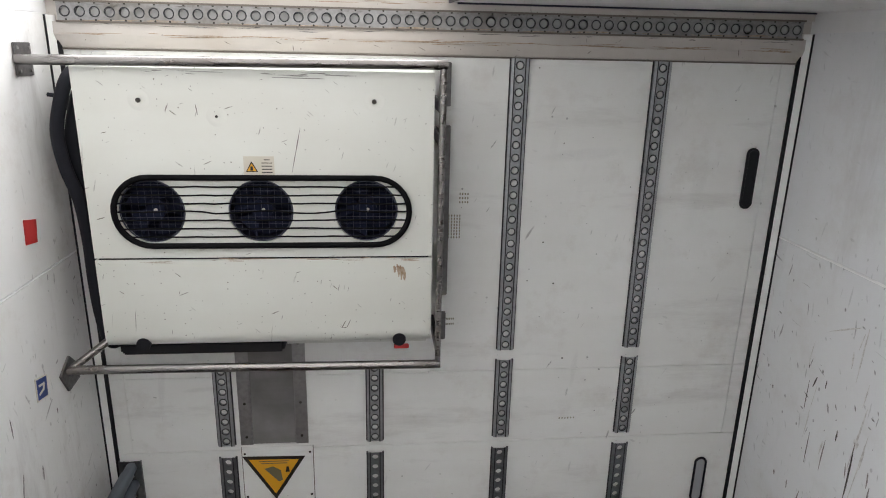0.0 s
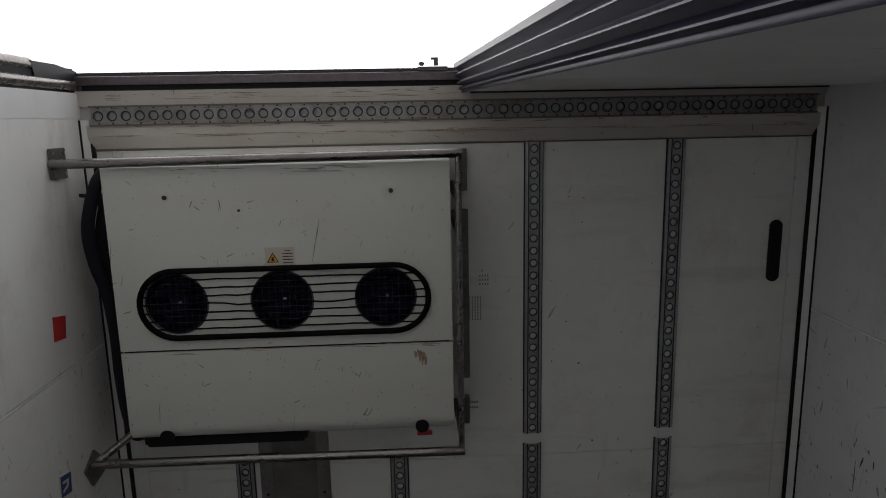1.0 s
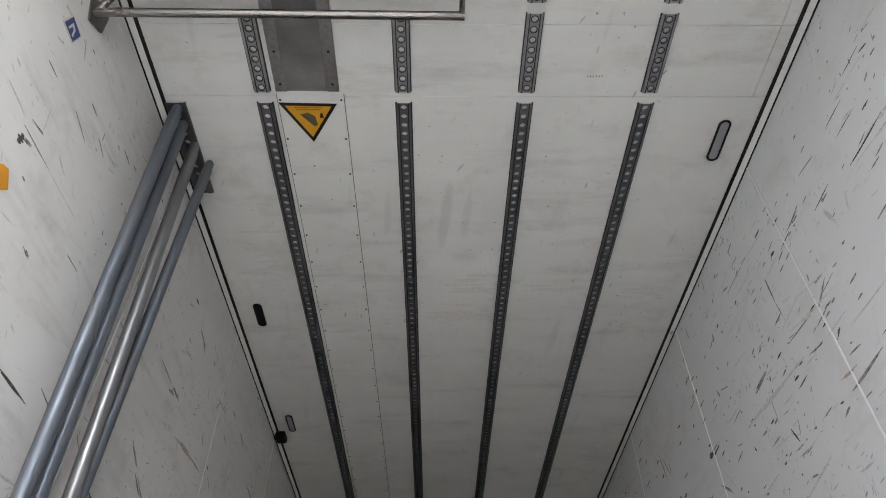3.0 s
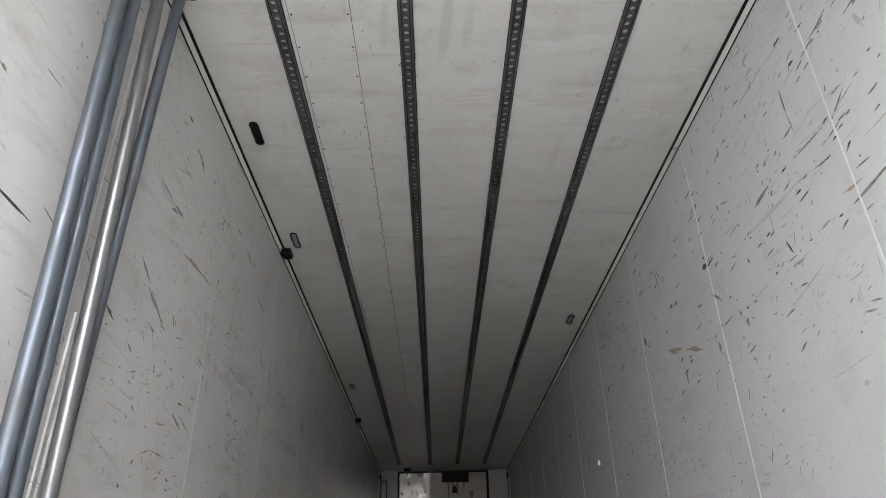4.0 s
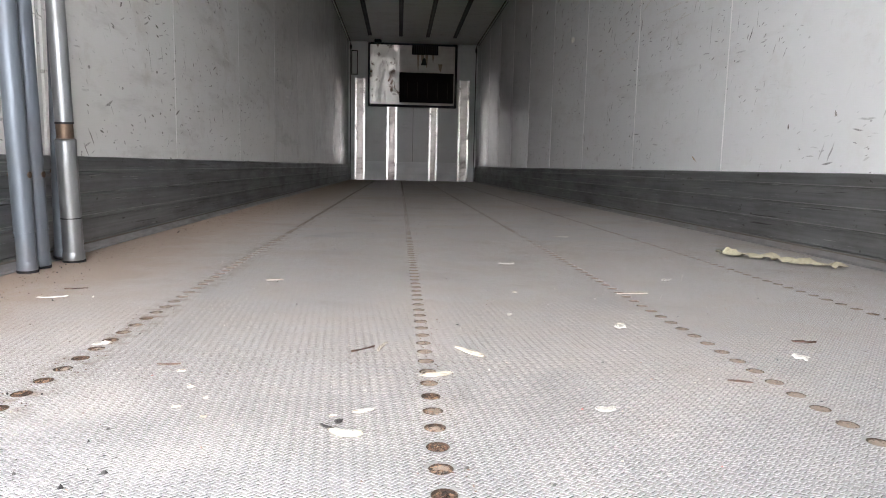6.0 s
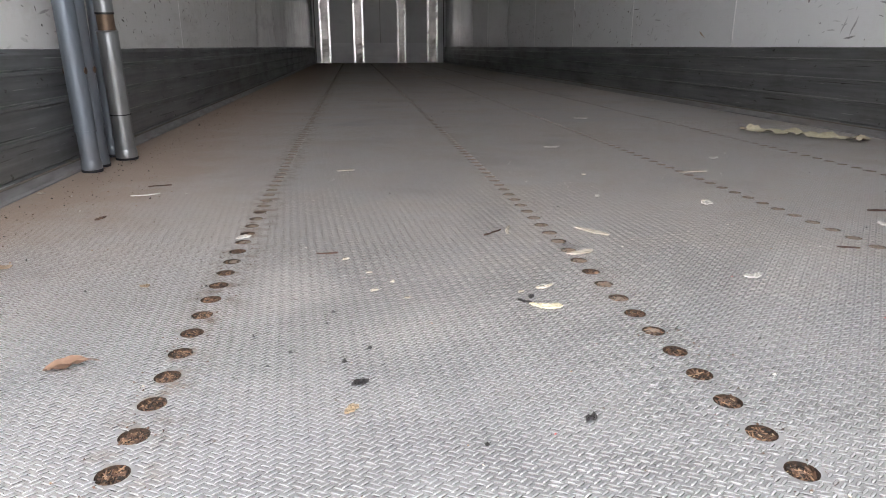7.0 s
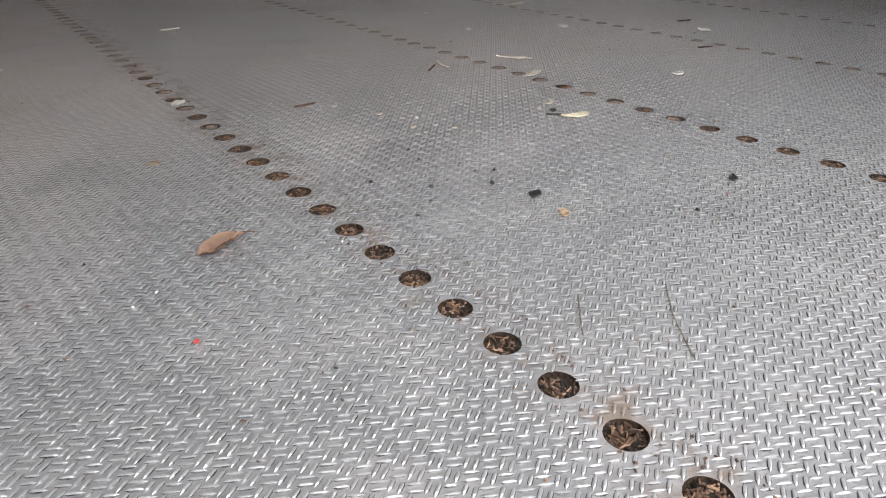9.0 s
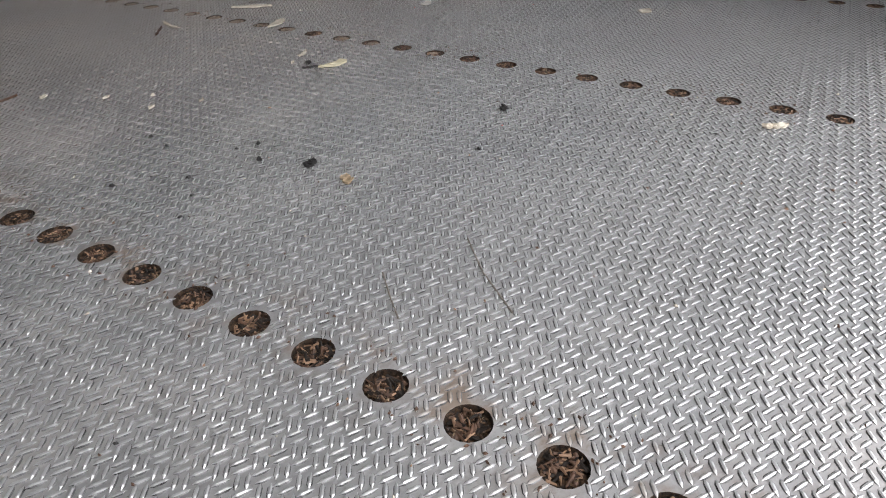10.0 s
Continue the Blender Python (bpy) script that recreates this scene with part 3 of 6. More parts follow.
def side_wall(name, sign, seam0, material, label):
    wall = tagged(part(name, Shape().box(*sorted((sign * 1.236, sign * 1.30)), 0.355, Y1 + 0.09, -0.12, 2.66), JOINT), label, "wall", kind="structure")
    cuts = [0.357]
    y = seam0
    while y < Y1 - 0.2:
        if y > 0.5:
            cuts.append(y)
        y += SEAM
    cuts.append(Y1)
    for a, b in zip(cuts[:-1], cuts[1:]):
        s = Shape().box(*sorted((sign * W, sign * 1.238)), a + (0.004 if a > 0.4 else 0.0), b - (0.004 if b < Y1 - 0.1 else 0.0), 0.2, HT, 0.0012)
        part("wall_panel", s, material, wall)
        if b < Y1 - 0.1:
            half, proud = (0.0035, 0.0022) if sign > 0 else (0.002, 0.0006)
            bead = [(sign * 1.2355, b - half), (sign * (W - proud * 0.6), b - half), (sign * (W - proud), b), (sign * (W - proud * 0.6), b + half), (sign * 1.2355, b + half)]
            part("joint_strip", Shape().prism(bead, "z", 0.289, HT - 0.03), JOINT, wall, "thin white joint strip")
    prof = [(W, 0.0), (1.203, 0.0), (1.203, 0.02), (1.212, 0.032), (1.208, 0.036)]
    for g0 in (0.095, 0.165, 0.232):
        prof += [(1.208, g0), (1.2035, g0 + 0.004), (1.2035, g0 + 0.009), (1.208, g0 + 0.012)]
    prof += [(1.208, 0.276), (1.213, 0.286), (W, 0.288)]
    kick = Shape().prism([(sign * a, b) for a, b in prof], "y", 0.36, Y1 - 0.002)
    part("kick_plate", kick, KICK, wall, "dark scratched ribbed aluminium kick plate")
    # paler strips put a highlight along the upper edge of each groove
    for g0 in (0.095, 0.165, 0.232):
        part("rib", Shape().prism([(sign * 1.2085, g0 + 0.0125), (sign * 1.2062, g0 + 0.0132), (sign * 1.2062, g0 + 0.0152), (sign * 1.2085, g0 + 0.016)], "y", 0.36, Y1 - 0.002), RIB_ALU, wall, "bright rib edge, a painted highlight")
    cove = [(sign * 1.2025, 0.0005), (sign * 1.188, 0.0005), (sign * 1.189, 0.003), (sign * 1.196, 0.006), (sign * 1.199, 0.012), (sign * 1.2025, 0.022)]
    part("floor_strip", Shape().prism(cove, "y", 0.36, Y1 - 0.002), COVE_ALU, wall, "grey aluminium cove strip along the floor edge")
    part("floor_joint", Shape().prism([(sign * 1.2022, 0.023), (sign * 1.2005, 0.0235), (sign * 1.2015, 0.0275), (sign * 1.2028, 0.028)], "y", 0.36, Y1 - 0.002), SEAM_DARK, wall, "dark joint above the cove strip")
    return wall


side_wall("wall_right", 1, 1.067, WHITE_WALL_R, "white lined side wall with dark scuffs and fine vertical joints")
side_wall("wall_left", -1, 1.10, WHITE_WALL_L, "white lined side wall, scuffed, with fine vertical joints")

# ---------------------------------------------------------------- ceiling
ceil = Shape()
for a, b in ((0.455, 1.592), (1.5945, 1.898), (1.9005, Y1)):
    if b < 2:
        for c, d in ((-1.25, -1.1475), (-1.1455, 1.1455), (1.1475, 1.25)):
            ceil.box(c, d, a, b, HT, HT + 0.03, 0.001)
    else:
        ceil.box(-1.25, 1.25, a, b, HT, HT + 0.03, 0.001)
ceil.box(-1.25, 1.25, 0.455, Y1, HT + 0.004, HT + 0.06)
thing("ceiling", ceil, WHITE_CEIL, "white panelled trailer ceiling with thin joints", "ceiling", kind="structure")


def corner_trim(sign):
    t = holder("trim", (sign * 1.2, 0.38, 2.57), "white corner strip between wall and ceiling with black seals", "trim", kind="structure")
    held("strip", Shape().prism([(sign * 1.23, 2.577), (sign * 1.228, 2.574), (sign * 1.207, 2.595), (sign * 1.209, 2.6), (sign * 1.23, 2.6)], "y", 0.36, Y1), WHITE_CEIL, t)
    held("seal", Shape().prism([(sign * 1.23, 2.5765), (sign * 1.2255, 2.5755), (sign * 1.226, 2.571), (sign * 1.23, 2.570)], "y", 0.36, Y1), RUBBER, t, "thin black rubber seal")
    held("seal", Shape().prism([(sign * 1.2095, 2.5925), (sign * 1.205, 2.5925), (sign * 1.1975, 2.5965), (sign * 1.1975, 2.6), (sign * 1.2095, 2.6)], "y", 0.38, Y1), RUBBER, t, "black rubber seal")


corner_trim(1)
corner_trim(-1)


def rail_piece(x, a, b, name="ceiling_rail", material=RAIL_STEEL, half=0.029, z=HT, group="ceiling lashing rails"):
    """A perforated channel screwed under the ceiling: flanges, sloping sides and a web with round holes."""
    r = holder(name, (x, a, z), "grey galvanised perforated lashing rail on the ceiling", "lashing rail", group)
    s = Shape()
    w = 0.0165
    n = max(1, round((b - a) / 0.043))
    pitch = (b - a) / n
    seg = 16 if a < 2.5 else 12
    rims = Shape()
    for k in range(n):
        y = a + k * pitch
        if y > 7.5:
            s.add([(x - w, y, z - 0.011), (x + w, y, z - 0.011), (x + w, y + pitch, z - 0.011), (x - w, y + pitch, z - 0.011)], [(0, 1, 2, 3)])
        else:
            s.holed_cell(x - w, x + w, y, y + pitch, x, y + pitch / 2, 0.0118, z - 0.011, 0.0085, seg)
            if b < 1.9:
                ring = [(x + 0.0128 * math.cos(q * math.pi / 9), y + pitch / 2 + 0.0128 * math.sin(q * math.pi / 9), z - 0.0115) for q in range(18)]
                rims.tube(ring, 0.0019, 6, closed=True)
    for e in (-1, 1):
        prof = [(x + e * w, z - 0.011), (x + e * (w + 0.003), z - 0.014), (x + e * half, z - 0.013), (x + e * half, z - 0.001), (x + e * (half - 0.002), z - 0.001), (x + e * (half - 0.002), z - 0.01), (x + e * w, z - 0.009)]
        s.prism(prof, "y", a, b)
    held("channel", s, material, r, fix=False)
    if rims.v:
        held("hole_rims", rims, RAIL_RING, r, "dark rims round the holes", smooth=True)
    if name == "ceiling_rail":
        # dark strips draw the shadow gap along both edges of the rail
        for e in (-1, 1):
            held("edge_shade_line", Shape().box(*sorted((x + e * half, x + e * (half + 0.0045))), a, b, z - 0.004, z - 0.0005), RAIL_RING, r, "dark strip painting the shadow gap beside the rail")
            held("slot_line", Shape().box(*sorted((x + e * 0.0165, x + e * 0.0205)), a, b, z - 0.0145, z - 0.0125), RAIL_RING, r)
    return r


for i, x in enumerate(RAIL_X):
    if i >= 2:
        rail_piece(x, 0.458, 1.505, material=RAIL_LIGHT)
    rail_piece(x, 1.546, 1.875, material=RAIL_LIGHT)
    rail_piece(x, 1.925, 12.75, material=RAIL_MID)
rail_piece(-1.16, 1.925, 2.40, "pole_rail", half=0.04, group="")

# riveted duct cover along the ceiling
duct = holder("duct_cover", (-0.62, 1.9, HT), "white riveted cover sheet along the ceiling", "cover", kind="structure")
held("sheet", Shape().box(-0.752, -0.489, 1.888, 9.0, HT - 0.004, HT - 0.0005, 0.001), WHITE_CEIL, duct)
for xa in (-0.4885, -0.7545):
    held("joint", Shape().box(xa, xa + 0.0025, 1.888, 9.0, HT - 0.0025, HT - 0.0005), SEAM_DARK, duct, "dark joint beside the cover sheet")
for side in (-0.742, -0.499):
    for k in range(22):
        held("rivet", Shape().disc((side, 1.915 + k * 0.19, HT - 0.005), 0.0042, "z", 10, 0.003), SCREW, duct, smooth=True)

# dull steel plate with screwed flanges behind the evaporator
sp = holder("steel_plate", (-0.63, 1.7, HT), "dull grey steel cover plate screwed to the ceiling", "cover plate")
held("plate", Shape().box(-0.71, -0.545, 1.40, 1.872, HT - 0.006, HT - 0.001, 0.001), COVER_STEEL, sp)
for a, b in ((-0.752, -0.706), (-0.549, -0.503)):
    held("flange", Shape().box(a, b, 1.40, 1.874, HT - 0.0085, HT - 0.0005, 0.001), FLANGE_STEEL, sp)
    for y in (1.46, 1.56, 1.70, 1.84):
        held("screw", Shape().disc(((a + b) / 2, y, HT - 0.0095), 0.005, "z", 10, 0.003), SCREW, sp)


def slot(x, a, b, width, lens, label, name="ceiling_light"):
    s = holder(name, (x, a, HT), label, "ceiling light")
    r = width / 2
    ring, inner = [], []
    for k in range(24):
        t = 2 * math.pi * k / 24
        cy = (b - r) if math.sin(t) > 0 else (a + r)
        ring.append((x + r * math.cos(t), cy + r * math.sin(t), HT - 0.005))
        inner.append((x + (r - 0.004) * math.cos(t), cy + (r - 0.004) * math.sin(t)))
    held("bezel", Shape().tube(ring, 0.005, 8, closed=True), BLACK_PLASTIC, s, smooth=True)
    held("lens", Shape().prism(inner, "z", HT - 0.006, HT + 0.002), lens, s)
    return s


slot(1.092, 0.75, 0.962, 0.038, BLACK_PLASTIC, "dark oblong recessed light in the ceiling")
slot(1.074, 2.012, 2.215, 0.045, LENS_GREY, "oblong ceiling light with frosted grey lens in black frame")
slot(-1.082, 3.20, 3.385, 0.04, BLACK_PLASTIC, "dark oblong recessed light in the ceiling")
slot(-1.098, 4.37, 4.575, 0.04, LENS_GREY, "oblong ceiling light with frosted grey lens in black frame")
slot(1.075, 5.90, 6.09, 0.045, LENS_GREY, "small oblong ceiling light in black frame")
slot(-1.10, 7.85, 8.03, 0.045, LENS_GREY, "small oblong ceiling light in black frame")
for y in (4.62, 9.41):
    b = holder("sensor_box", (-1.185, y, 2.57), "small black plastic box under the ceiling corner", "sensor")
    held("body", Shape().box(-1.215, -1.15, y - 0.05, y + 0.05, 2.55, 2.595, 0.006), BLACK_PLASTIC, b)
    held("clip", Shape().box(-1.23, -1.212, y - 0.02, y + 0.02, 2.56, 2.585, 0.002), BLACK_PLASTIC, b)

# warning triangle under the ceiling
sign = holder("warning_sign", (-0.635, 2.0, HT - 0.005), "yellow triangular warning sign with black border on the ceiling", "sign")
A, B, C = Vector((-0.744, 1.931, 0)), Vector((-0.526, 1.936, 0)), Vector((-0.634, 2.112, 0))
mid = (A + B + C) / 3
A, B, C = (mid + (p - mid) * 1.07 for p in (A, B, C))


def tri(scale, z0, z1):
    return Shape().prism([((mid + (p - mid) * scale).x, (mid + (p - mid) * scale).y) for p in (A, B, C)], "z", z0, z1)


held("border", tri(1.0, HT - 0.0062, HT - 0.0042), PRINT_BLACK, sign)
held("field", tri(0.8, HT - 0.0068, HT - 0.0061), YELLOW, sign)
held("pictogram", Shape().prism([(-0.672, 1.982), (-0.64, 1.972), (-0.612, 1.99), (-0.606, 2.032), (-0.62, 2.04)], "z", HT - 0.0074, HT - 0.0067), PRINT_GREY, sign)
held("pictogram", Shape().prism([(-0.59, 1.975), (-0.582, 1.975), (-0.578, 1.998), (-0.594, 1.998)], "z", HT - 0.0074, HT - 0.0067), PRINT_BLACK, sign)
for k in range(2):
    held("text_bar", Shape().box(-0.69 + 0.006 * k, -0.58 - 0.006 * k, 1.948 + 0.009 * k, 1.951 + 0.009 * k, HT - 0.0074, HT - 0.0067), PRINT_GREY, sign)

# ---------------------------------------------------------------- rear frame
head = holder("rear_header", (0, 0.3, 2.6), "grimy cream painted header of the rear door frame", "header", kind="structure")
held("beam", Shape().prism([(0.455, 2.66), (0.455, 2.601), (0.452, 2.597), (0.415, 2.588), (0.378, 2.588), (0.378, 2.60), (0.318, 2.60), (0.318, 2.588), (0.27, 2.588), (0.27, 2.66)], "x", -1.25, 1.25), WHITE_HEAD, head)
held("outer_lip", Shape().prism([(0.268, 2.74), (0.268, 2.606), (0.251, 2.606), (0.251, 2.592), (0.226, 2.592), (0.223, 2.6), (0.223, 2.74)], "x", -1.25, 1.25), LIP_STEEL, head, "worn dark metal outer lip of the header")
held("drip_edge", Shape().prism([(0.222, 2.60), (0.212, 2.608), (0.212, 2.622), (0.222, 2.627)], "x", -1.25, 1.25), RUBBER, head, "black rubber drip edge")
held("gap_seal", Shape().box(-1.22, 1.22, 0.252, 0.267, 2.6, 2.63), RUBBER, head)
strip = Shape()
n = 55
for k in range(n):
    a = -1.195 + k * 2.39 / n
    b = a + 2.39 / n
    strip.holed_cell(a, b, 0.329, 0.367, (a + b) / 2, 0.348, 0.0135, 2.586, 0.007, 16)
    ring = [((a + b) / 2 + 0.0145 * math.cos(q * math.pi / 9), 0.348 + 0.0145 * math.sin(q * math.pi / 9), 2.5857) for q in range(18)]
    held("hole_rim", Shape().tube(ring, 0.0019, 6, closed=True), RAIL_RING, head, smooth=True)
for e0, e1 in ((0.319, 0.329), (0.367, 0.377)):
    strip.box(-1.195, 1.195, e0, e1, 2.5835, 2.588, 0.001)
held("perforated_strip", strip, HEAD_STEEL, head, "galvanised perforated strip", fix=False)
for y in (0.3185, 0.3775):
    held("strip_joint", Shape().box(-1.2, 1.2, y - 0.003, y + 0.003, 2.5815, 2.588), SEAM_DARK, head, "dark grimy joint")
held("inner_joint", Shape().box(-1.2, 1.2, 0.455, 0.4595, 2.596, 2.6), SEAM_DARK, head, "dark grimy joint")
held("strip_back", Shape().box(-1.2, 1.2, 0.32, 0.376, 2.5945, 2.5995), HOLE_BACK, head)
for k in range(n):
    x = -1.17 + k * 2.39 / n
    for y in (0.323, 0.372):
        held("rivet", Shape().disc((x, y, 2.583), 0.0032, "z", 8, 0.002), SCREW, head)

kp = holder("latch_keeper", (-0.1, 0.2, 2.62), "small metal door latch keeper on the header", "latch")
held("base", Shape().box(-0.15, -0.05, 0.2085, 0.2225, 2.6, 2.63, 0.002), PLATE_STEEL, kp)
held("hook", Shape().box(-0.145, -0.127, 0.193, 0.205, 2.6, 2.625, 0.003), PLATE_STEEL, kp)
held("hook", Shape().prism([(-0.095, 0.205), (-0.095, 0.186), (-0.104, 0.186), (-0.104, 0.18), (-0.082, 0.18), (-0.082, 0.205)], "z", 2.6, 2.62), PLATE_STEEL, kp)

post = holder("rear_post", (-1.25, 0.3, 0), "white rear corner post with worn metal edge", "post", kind="structure")
held("post_face", Shape().box(-1.30, -1.232, 0.275, 0.358, -0.12, 2.605, 0.003), WHITE_DOOR, post)
held("post_groove", Shape().box(-1.30, -1.24, 0.2, 0.3, -0.12, 2.60, 0.002), RUBBER, post)
held("edge_tube", Shape().tube([(-1.245, 0.252, -0.1), (-1.245, 0.252, 2.6)], 0.017, 16), TUBE_STEEL, post, "worn metal edge of the post", smooth=True)
held("outer_bracket", Shape().prism([(0.238, 2.36), (0.195, 2.35), (0.195, 2.48), (0.208, 2.61), (0.238, 2.61)], "x", -1.30, -1.235), BLACK_PLASTIC, post, "dark sloping bracket at the top of the post")
held("lock_rod", Shape().tube([(-1.255, 0.205, 0.0), (-1.255, 0.205, 2.36)], 0.02, 16), TUBE_STEEL, post, "vertical steel rod of the open door", smooth=True)
post2 = holder("rear_post", (1.25, 0.3, 0), "white rear corner post beside the closed door", "post", kind="structure")
held("post_face", Shape().box(1.232, 1.30, 0.2, 0.358, -0.12, 2.605, 0.003), WHITE_DOOR, post2)

# closed rear door leaf with ribbed seal
door = holder("door_1", (0.6, 0.26, 0), "closed rear door leaf, grey-white lining with ribbed black rubber seal", "door", kind="structure")
LEAN, SWAY = 0.0185, 0.034


def leaning(shape):
    """The leaf hangs a little out of plumb."""
    shape.v = [(x + SWAY * (2.586 - z) * (1.229 - x) / 1.23, y + LEAN * (2.586 - z), z) for x, y, z in shape.v]
    return shape


held("leaf", leaning(Shape().box(-0.004, 1.229, 0.215, 0.291, -0.05, 2.587, 0.003)), WHITE_DOOR, door)
seal = [(-0.006, 0.197), (-0.024, 0.198), (-0.032, 0.203), (-0.031, 0.216)]
for y, x in ((0.238, -0.0285), (0.2625, -0.0235), (0.2815, -0.0165)):
    seal += [(x + 0.012, y - 0.0105), (x + 0.0095, y - 0.0065), (x + 0.003, y - 0.0035), (x, y - 0.001), (x, y + 0.0012), (x + 0.003, y + 0.0032), (x + 0.01, y + 0.005)]
seal += [(-0.0075, 0.2915), (-0.0065, 0.2942), (-0.005, 0.2945), (-0.0045, 0.292), (-0.0045, 0.288), (-0.0045, 0.197)]
held("rubber_seal", leaning(Shape().prism(seal, "z", -0.05, 2.586)), RUBBER_SEAL, door, "ribbed black rubber edge seal", smooth=True)
held("seal_line", Shape().box(0.02, 1.225, 0.2915, 0.297, 2.57, 2.585), RUBBER_SEAL, door)

# ---------------------------------------------------------------- evaporator
ev = holder("evaporator", (-0.58, 0.93, HT), "white ceiling evaporator unit with three black fans behind a wire guard", "cooling unit")
EX0, EX1, EY0, EYS, EY1, EZ = -1.098, -0.064, 0.498, 1.074, 1.372, 2.385
FANS = ((-0.914, 0.923), (-0.592, 0.922), (-0.271, 0.922))
FR = 0.098
pan = Shape()
cells = [EX0, -0.753, -0.4315, EX1]
ya, yb = 0.813, 1.034
pan.add([(EX0, EY0 + 0.004, EZ), (EX1, EY0 + 0.004, EZ), (EX1, ya, EZ), (EX0, ya, EZ)], [(0, 1, 2, 3)])
pan.add([(EX0, yb, EZ), (EX1, yb, EZ), (EX1, EYS - 0.0045, EZ), (EX0, EYS - 0.0045, EZ)], [(0, 1, 2, 3)])
for (a, b), (fx, fy) in zip(zip(cells[:-1], cells[1:]), FANS):
    pan.holed_cell(a, b, ya, yb, fx, fy, FR, EZ, 0.02, 40)
pan.add([(EX0, EY0 + 0.004, EZ), (EX1, EY0 + 0.004, EZ), (EX1, EY0, EZ + 0.004), (EX0, EY0, EZ + 0.004), (EX0, EY0, HT - 0.01), (EX1, EY0, HT - 0.01)], [(0, 1, 2, 3), (3, 2, 5, 4)])
for x in (EX0, EX1):
    pan.add([(x, EY0, EZ + 0.004), (x, EY0 + 0.004, EZ), (x, EYS - 0.0045, EZ), (x, EYS - 0.002, HT - 0.01), (x, EY0, HT - 0.01)], [(0, 1, 2, 3, 4)])
held("front_cover", pan, WHITE_CASE, ev, fix=False)
prof = [(EYS + 0.002, EZ), (EY1 - 0.05, EZ)]
for k in range(1, 9):
    t = math.pi / 2 * k / 8
    prof.append((EY1 - 0.05 + 0.05 * math.sin(t), EZ + 0.035 * (1 - math.cos(t))))
prof += [(EY1, EZ + 0.06), (EY1 - 0.02, EZ + 0.06), (EYS + 0.002, EZ + 0.06)]
held("rear_cover", Shape().prism(prof, "x", EX0, EX1), WHITE_CASE, ev, smooth=True)
held("body", Shape().box(EX0 + 0.02, EX1 - 0.02, EY0 + 0.03, EY1 - 0.005, EZ + 0.1, HT - 0.001), FAN_BLACK, ev, "black inner body")
# black strip behind the split, deepening the shade of the gap
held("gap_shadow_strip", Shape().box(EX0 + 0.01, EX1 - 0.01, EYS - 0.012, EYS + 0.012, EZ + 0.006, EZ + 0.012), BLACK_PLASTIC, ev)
for x, rr in ((-0.985, 0.022), (-0.168, 0.022)):
    held("drain_cutout", Shape().disc((x, EY1 - 0.012, EZ + 0.006), rr, "z", 20, 0.014), BLACK_PLASTIC, ev, "dark round drain opening")
held("red_tag", Shape().box(-0.185, -0.135, 1.385, 1.398, EZ + 0.01, EZ + 0.024, 0.002), RED, ev, "small red plastic tag")
held("rear_bracket", Shape().box(-0.55, -0.07, 1.376, 1.42, 2.50, 2.504, 0.001), WHITE_CASE, ev)
held("rear_rubber", Shape().box(EX0 + 0.02, -0.55, 1.374, 1.42, 2.43, 2.53, 0.01), RUBBER, ev, "black rubber skirt")
for i, (fx, fy) in enumerate(FANS):
    held("shroud", Shape().tube([(fx, fy, EZ + 0.002), (fx, fy, EZ + 0.1)], FR + 0.001, 40, cap=False), FAN_BLACK, ev, smooth=True)
    fan = held("fan", Shape().disc((fx, fy, EZ + 0.05), 0.032, "z", 24, 0.05), FAN_BLACK, ev, "black fan", smooth=True)
    for k in range(5):
        a = 2 * math.pi * k / 5 + i
        p = []
        for r, w, dz in ((0.03, 0.35, 0.012), (0.06, 0.42, 0.016), (0.092, 0.46, 0.018)):
            p += [(fx + r * math.cos(a - w), fy + r * math.sin(a - w), EZ + 0.05 - dz), (fx + r * math.cos(a + w), fy + r * math.sin(a + w), EZ + 0.05 + dz)]
        part("blade", Shape().add(p, [(0, 2, 3, 1), (2, 4, 5, 3)]), FAN_BLACK, fan)
    nut = part("nut", Shape().disc((fx + 0.004, fy, EZ + 0.022), 0.005, "z", 10, 0.006), STICKER, fan)
    grid = Shape()
    for k in range(-4, 5):
        o = k * 0.0205
        h = math.sqrt(max(0, (FR - 0.003) ** 2 - o * o))
        grid.tube([(fx + o, fy - h, EZ + 0.012), (fx + o, fy + h, EZ + 0.012)], 0.0008, 6)
        grid.tube([(fx - h, fy + o, EZ + 0.0105), (fx + h, fy + o, EZ + 0.0105)], 0.0008, 6)
    held("mesh_grille", grid, WIRE_GREY, ev, "square wire mesh")
    ring = [(fx + (FR - 0.004) * math.cos(2 * math.pi * k / 40), fy + (FR - 0.004) * math.sin(2 * math.pi * k / 40), EZ + 0.004) for k in range(40)]
    held("fan_ring", Shape().tube(ring, 0.0022, 6, closed=True), WIRE_GREY, ev, smooth=True)


def stadium(x0, x1, cy, r, z, n=16):
    pts = []
    for k in range(n + 1):
        a = -math.pi / 2 + math.pi * k / n
        pts.append((x1 - r + r * math.cos(a), cy + r * math.sin(a), z))
    for k in range(n + 1):
        a = math.pi / 2 + math.pi * k / n
        pts.append((x0 + r + r * math.cos(a), cy + r * math.sin(a), z))
    return pts


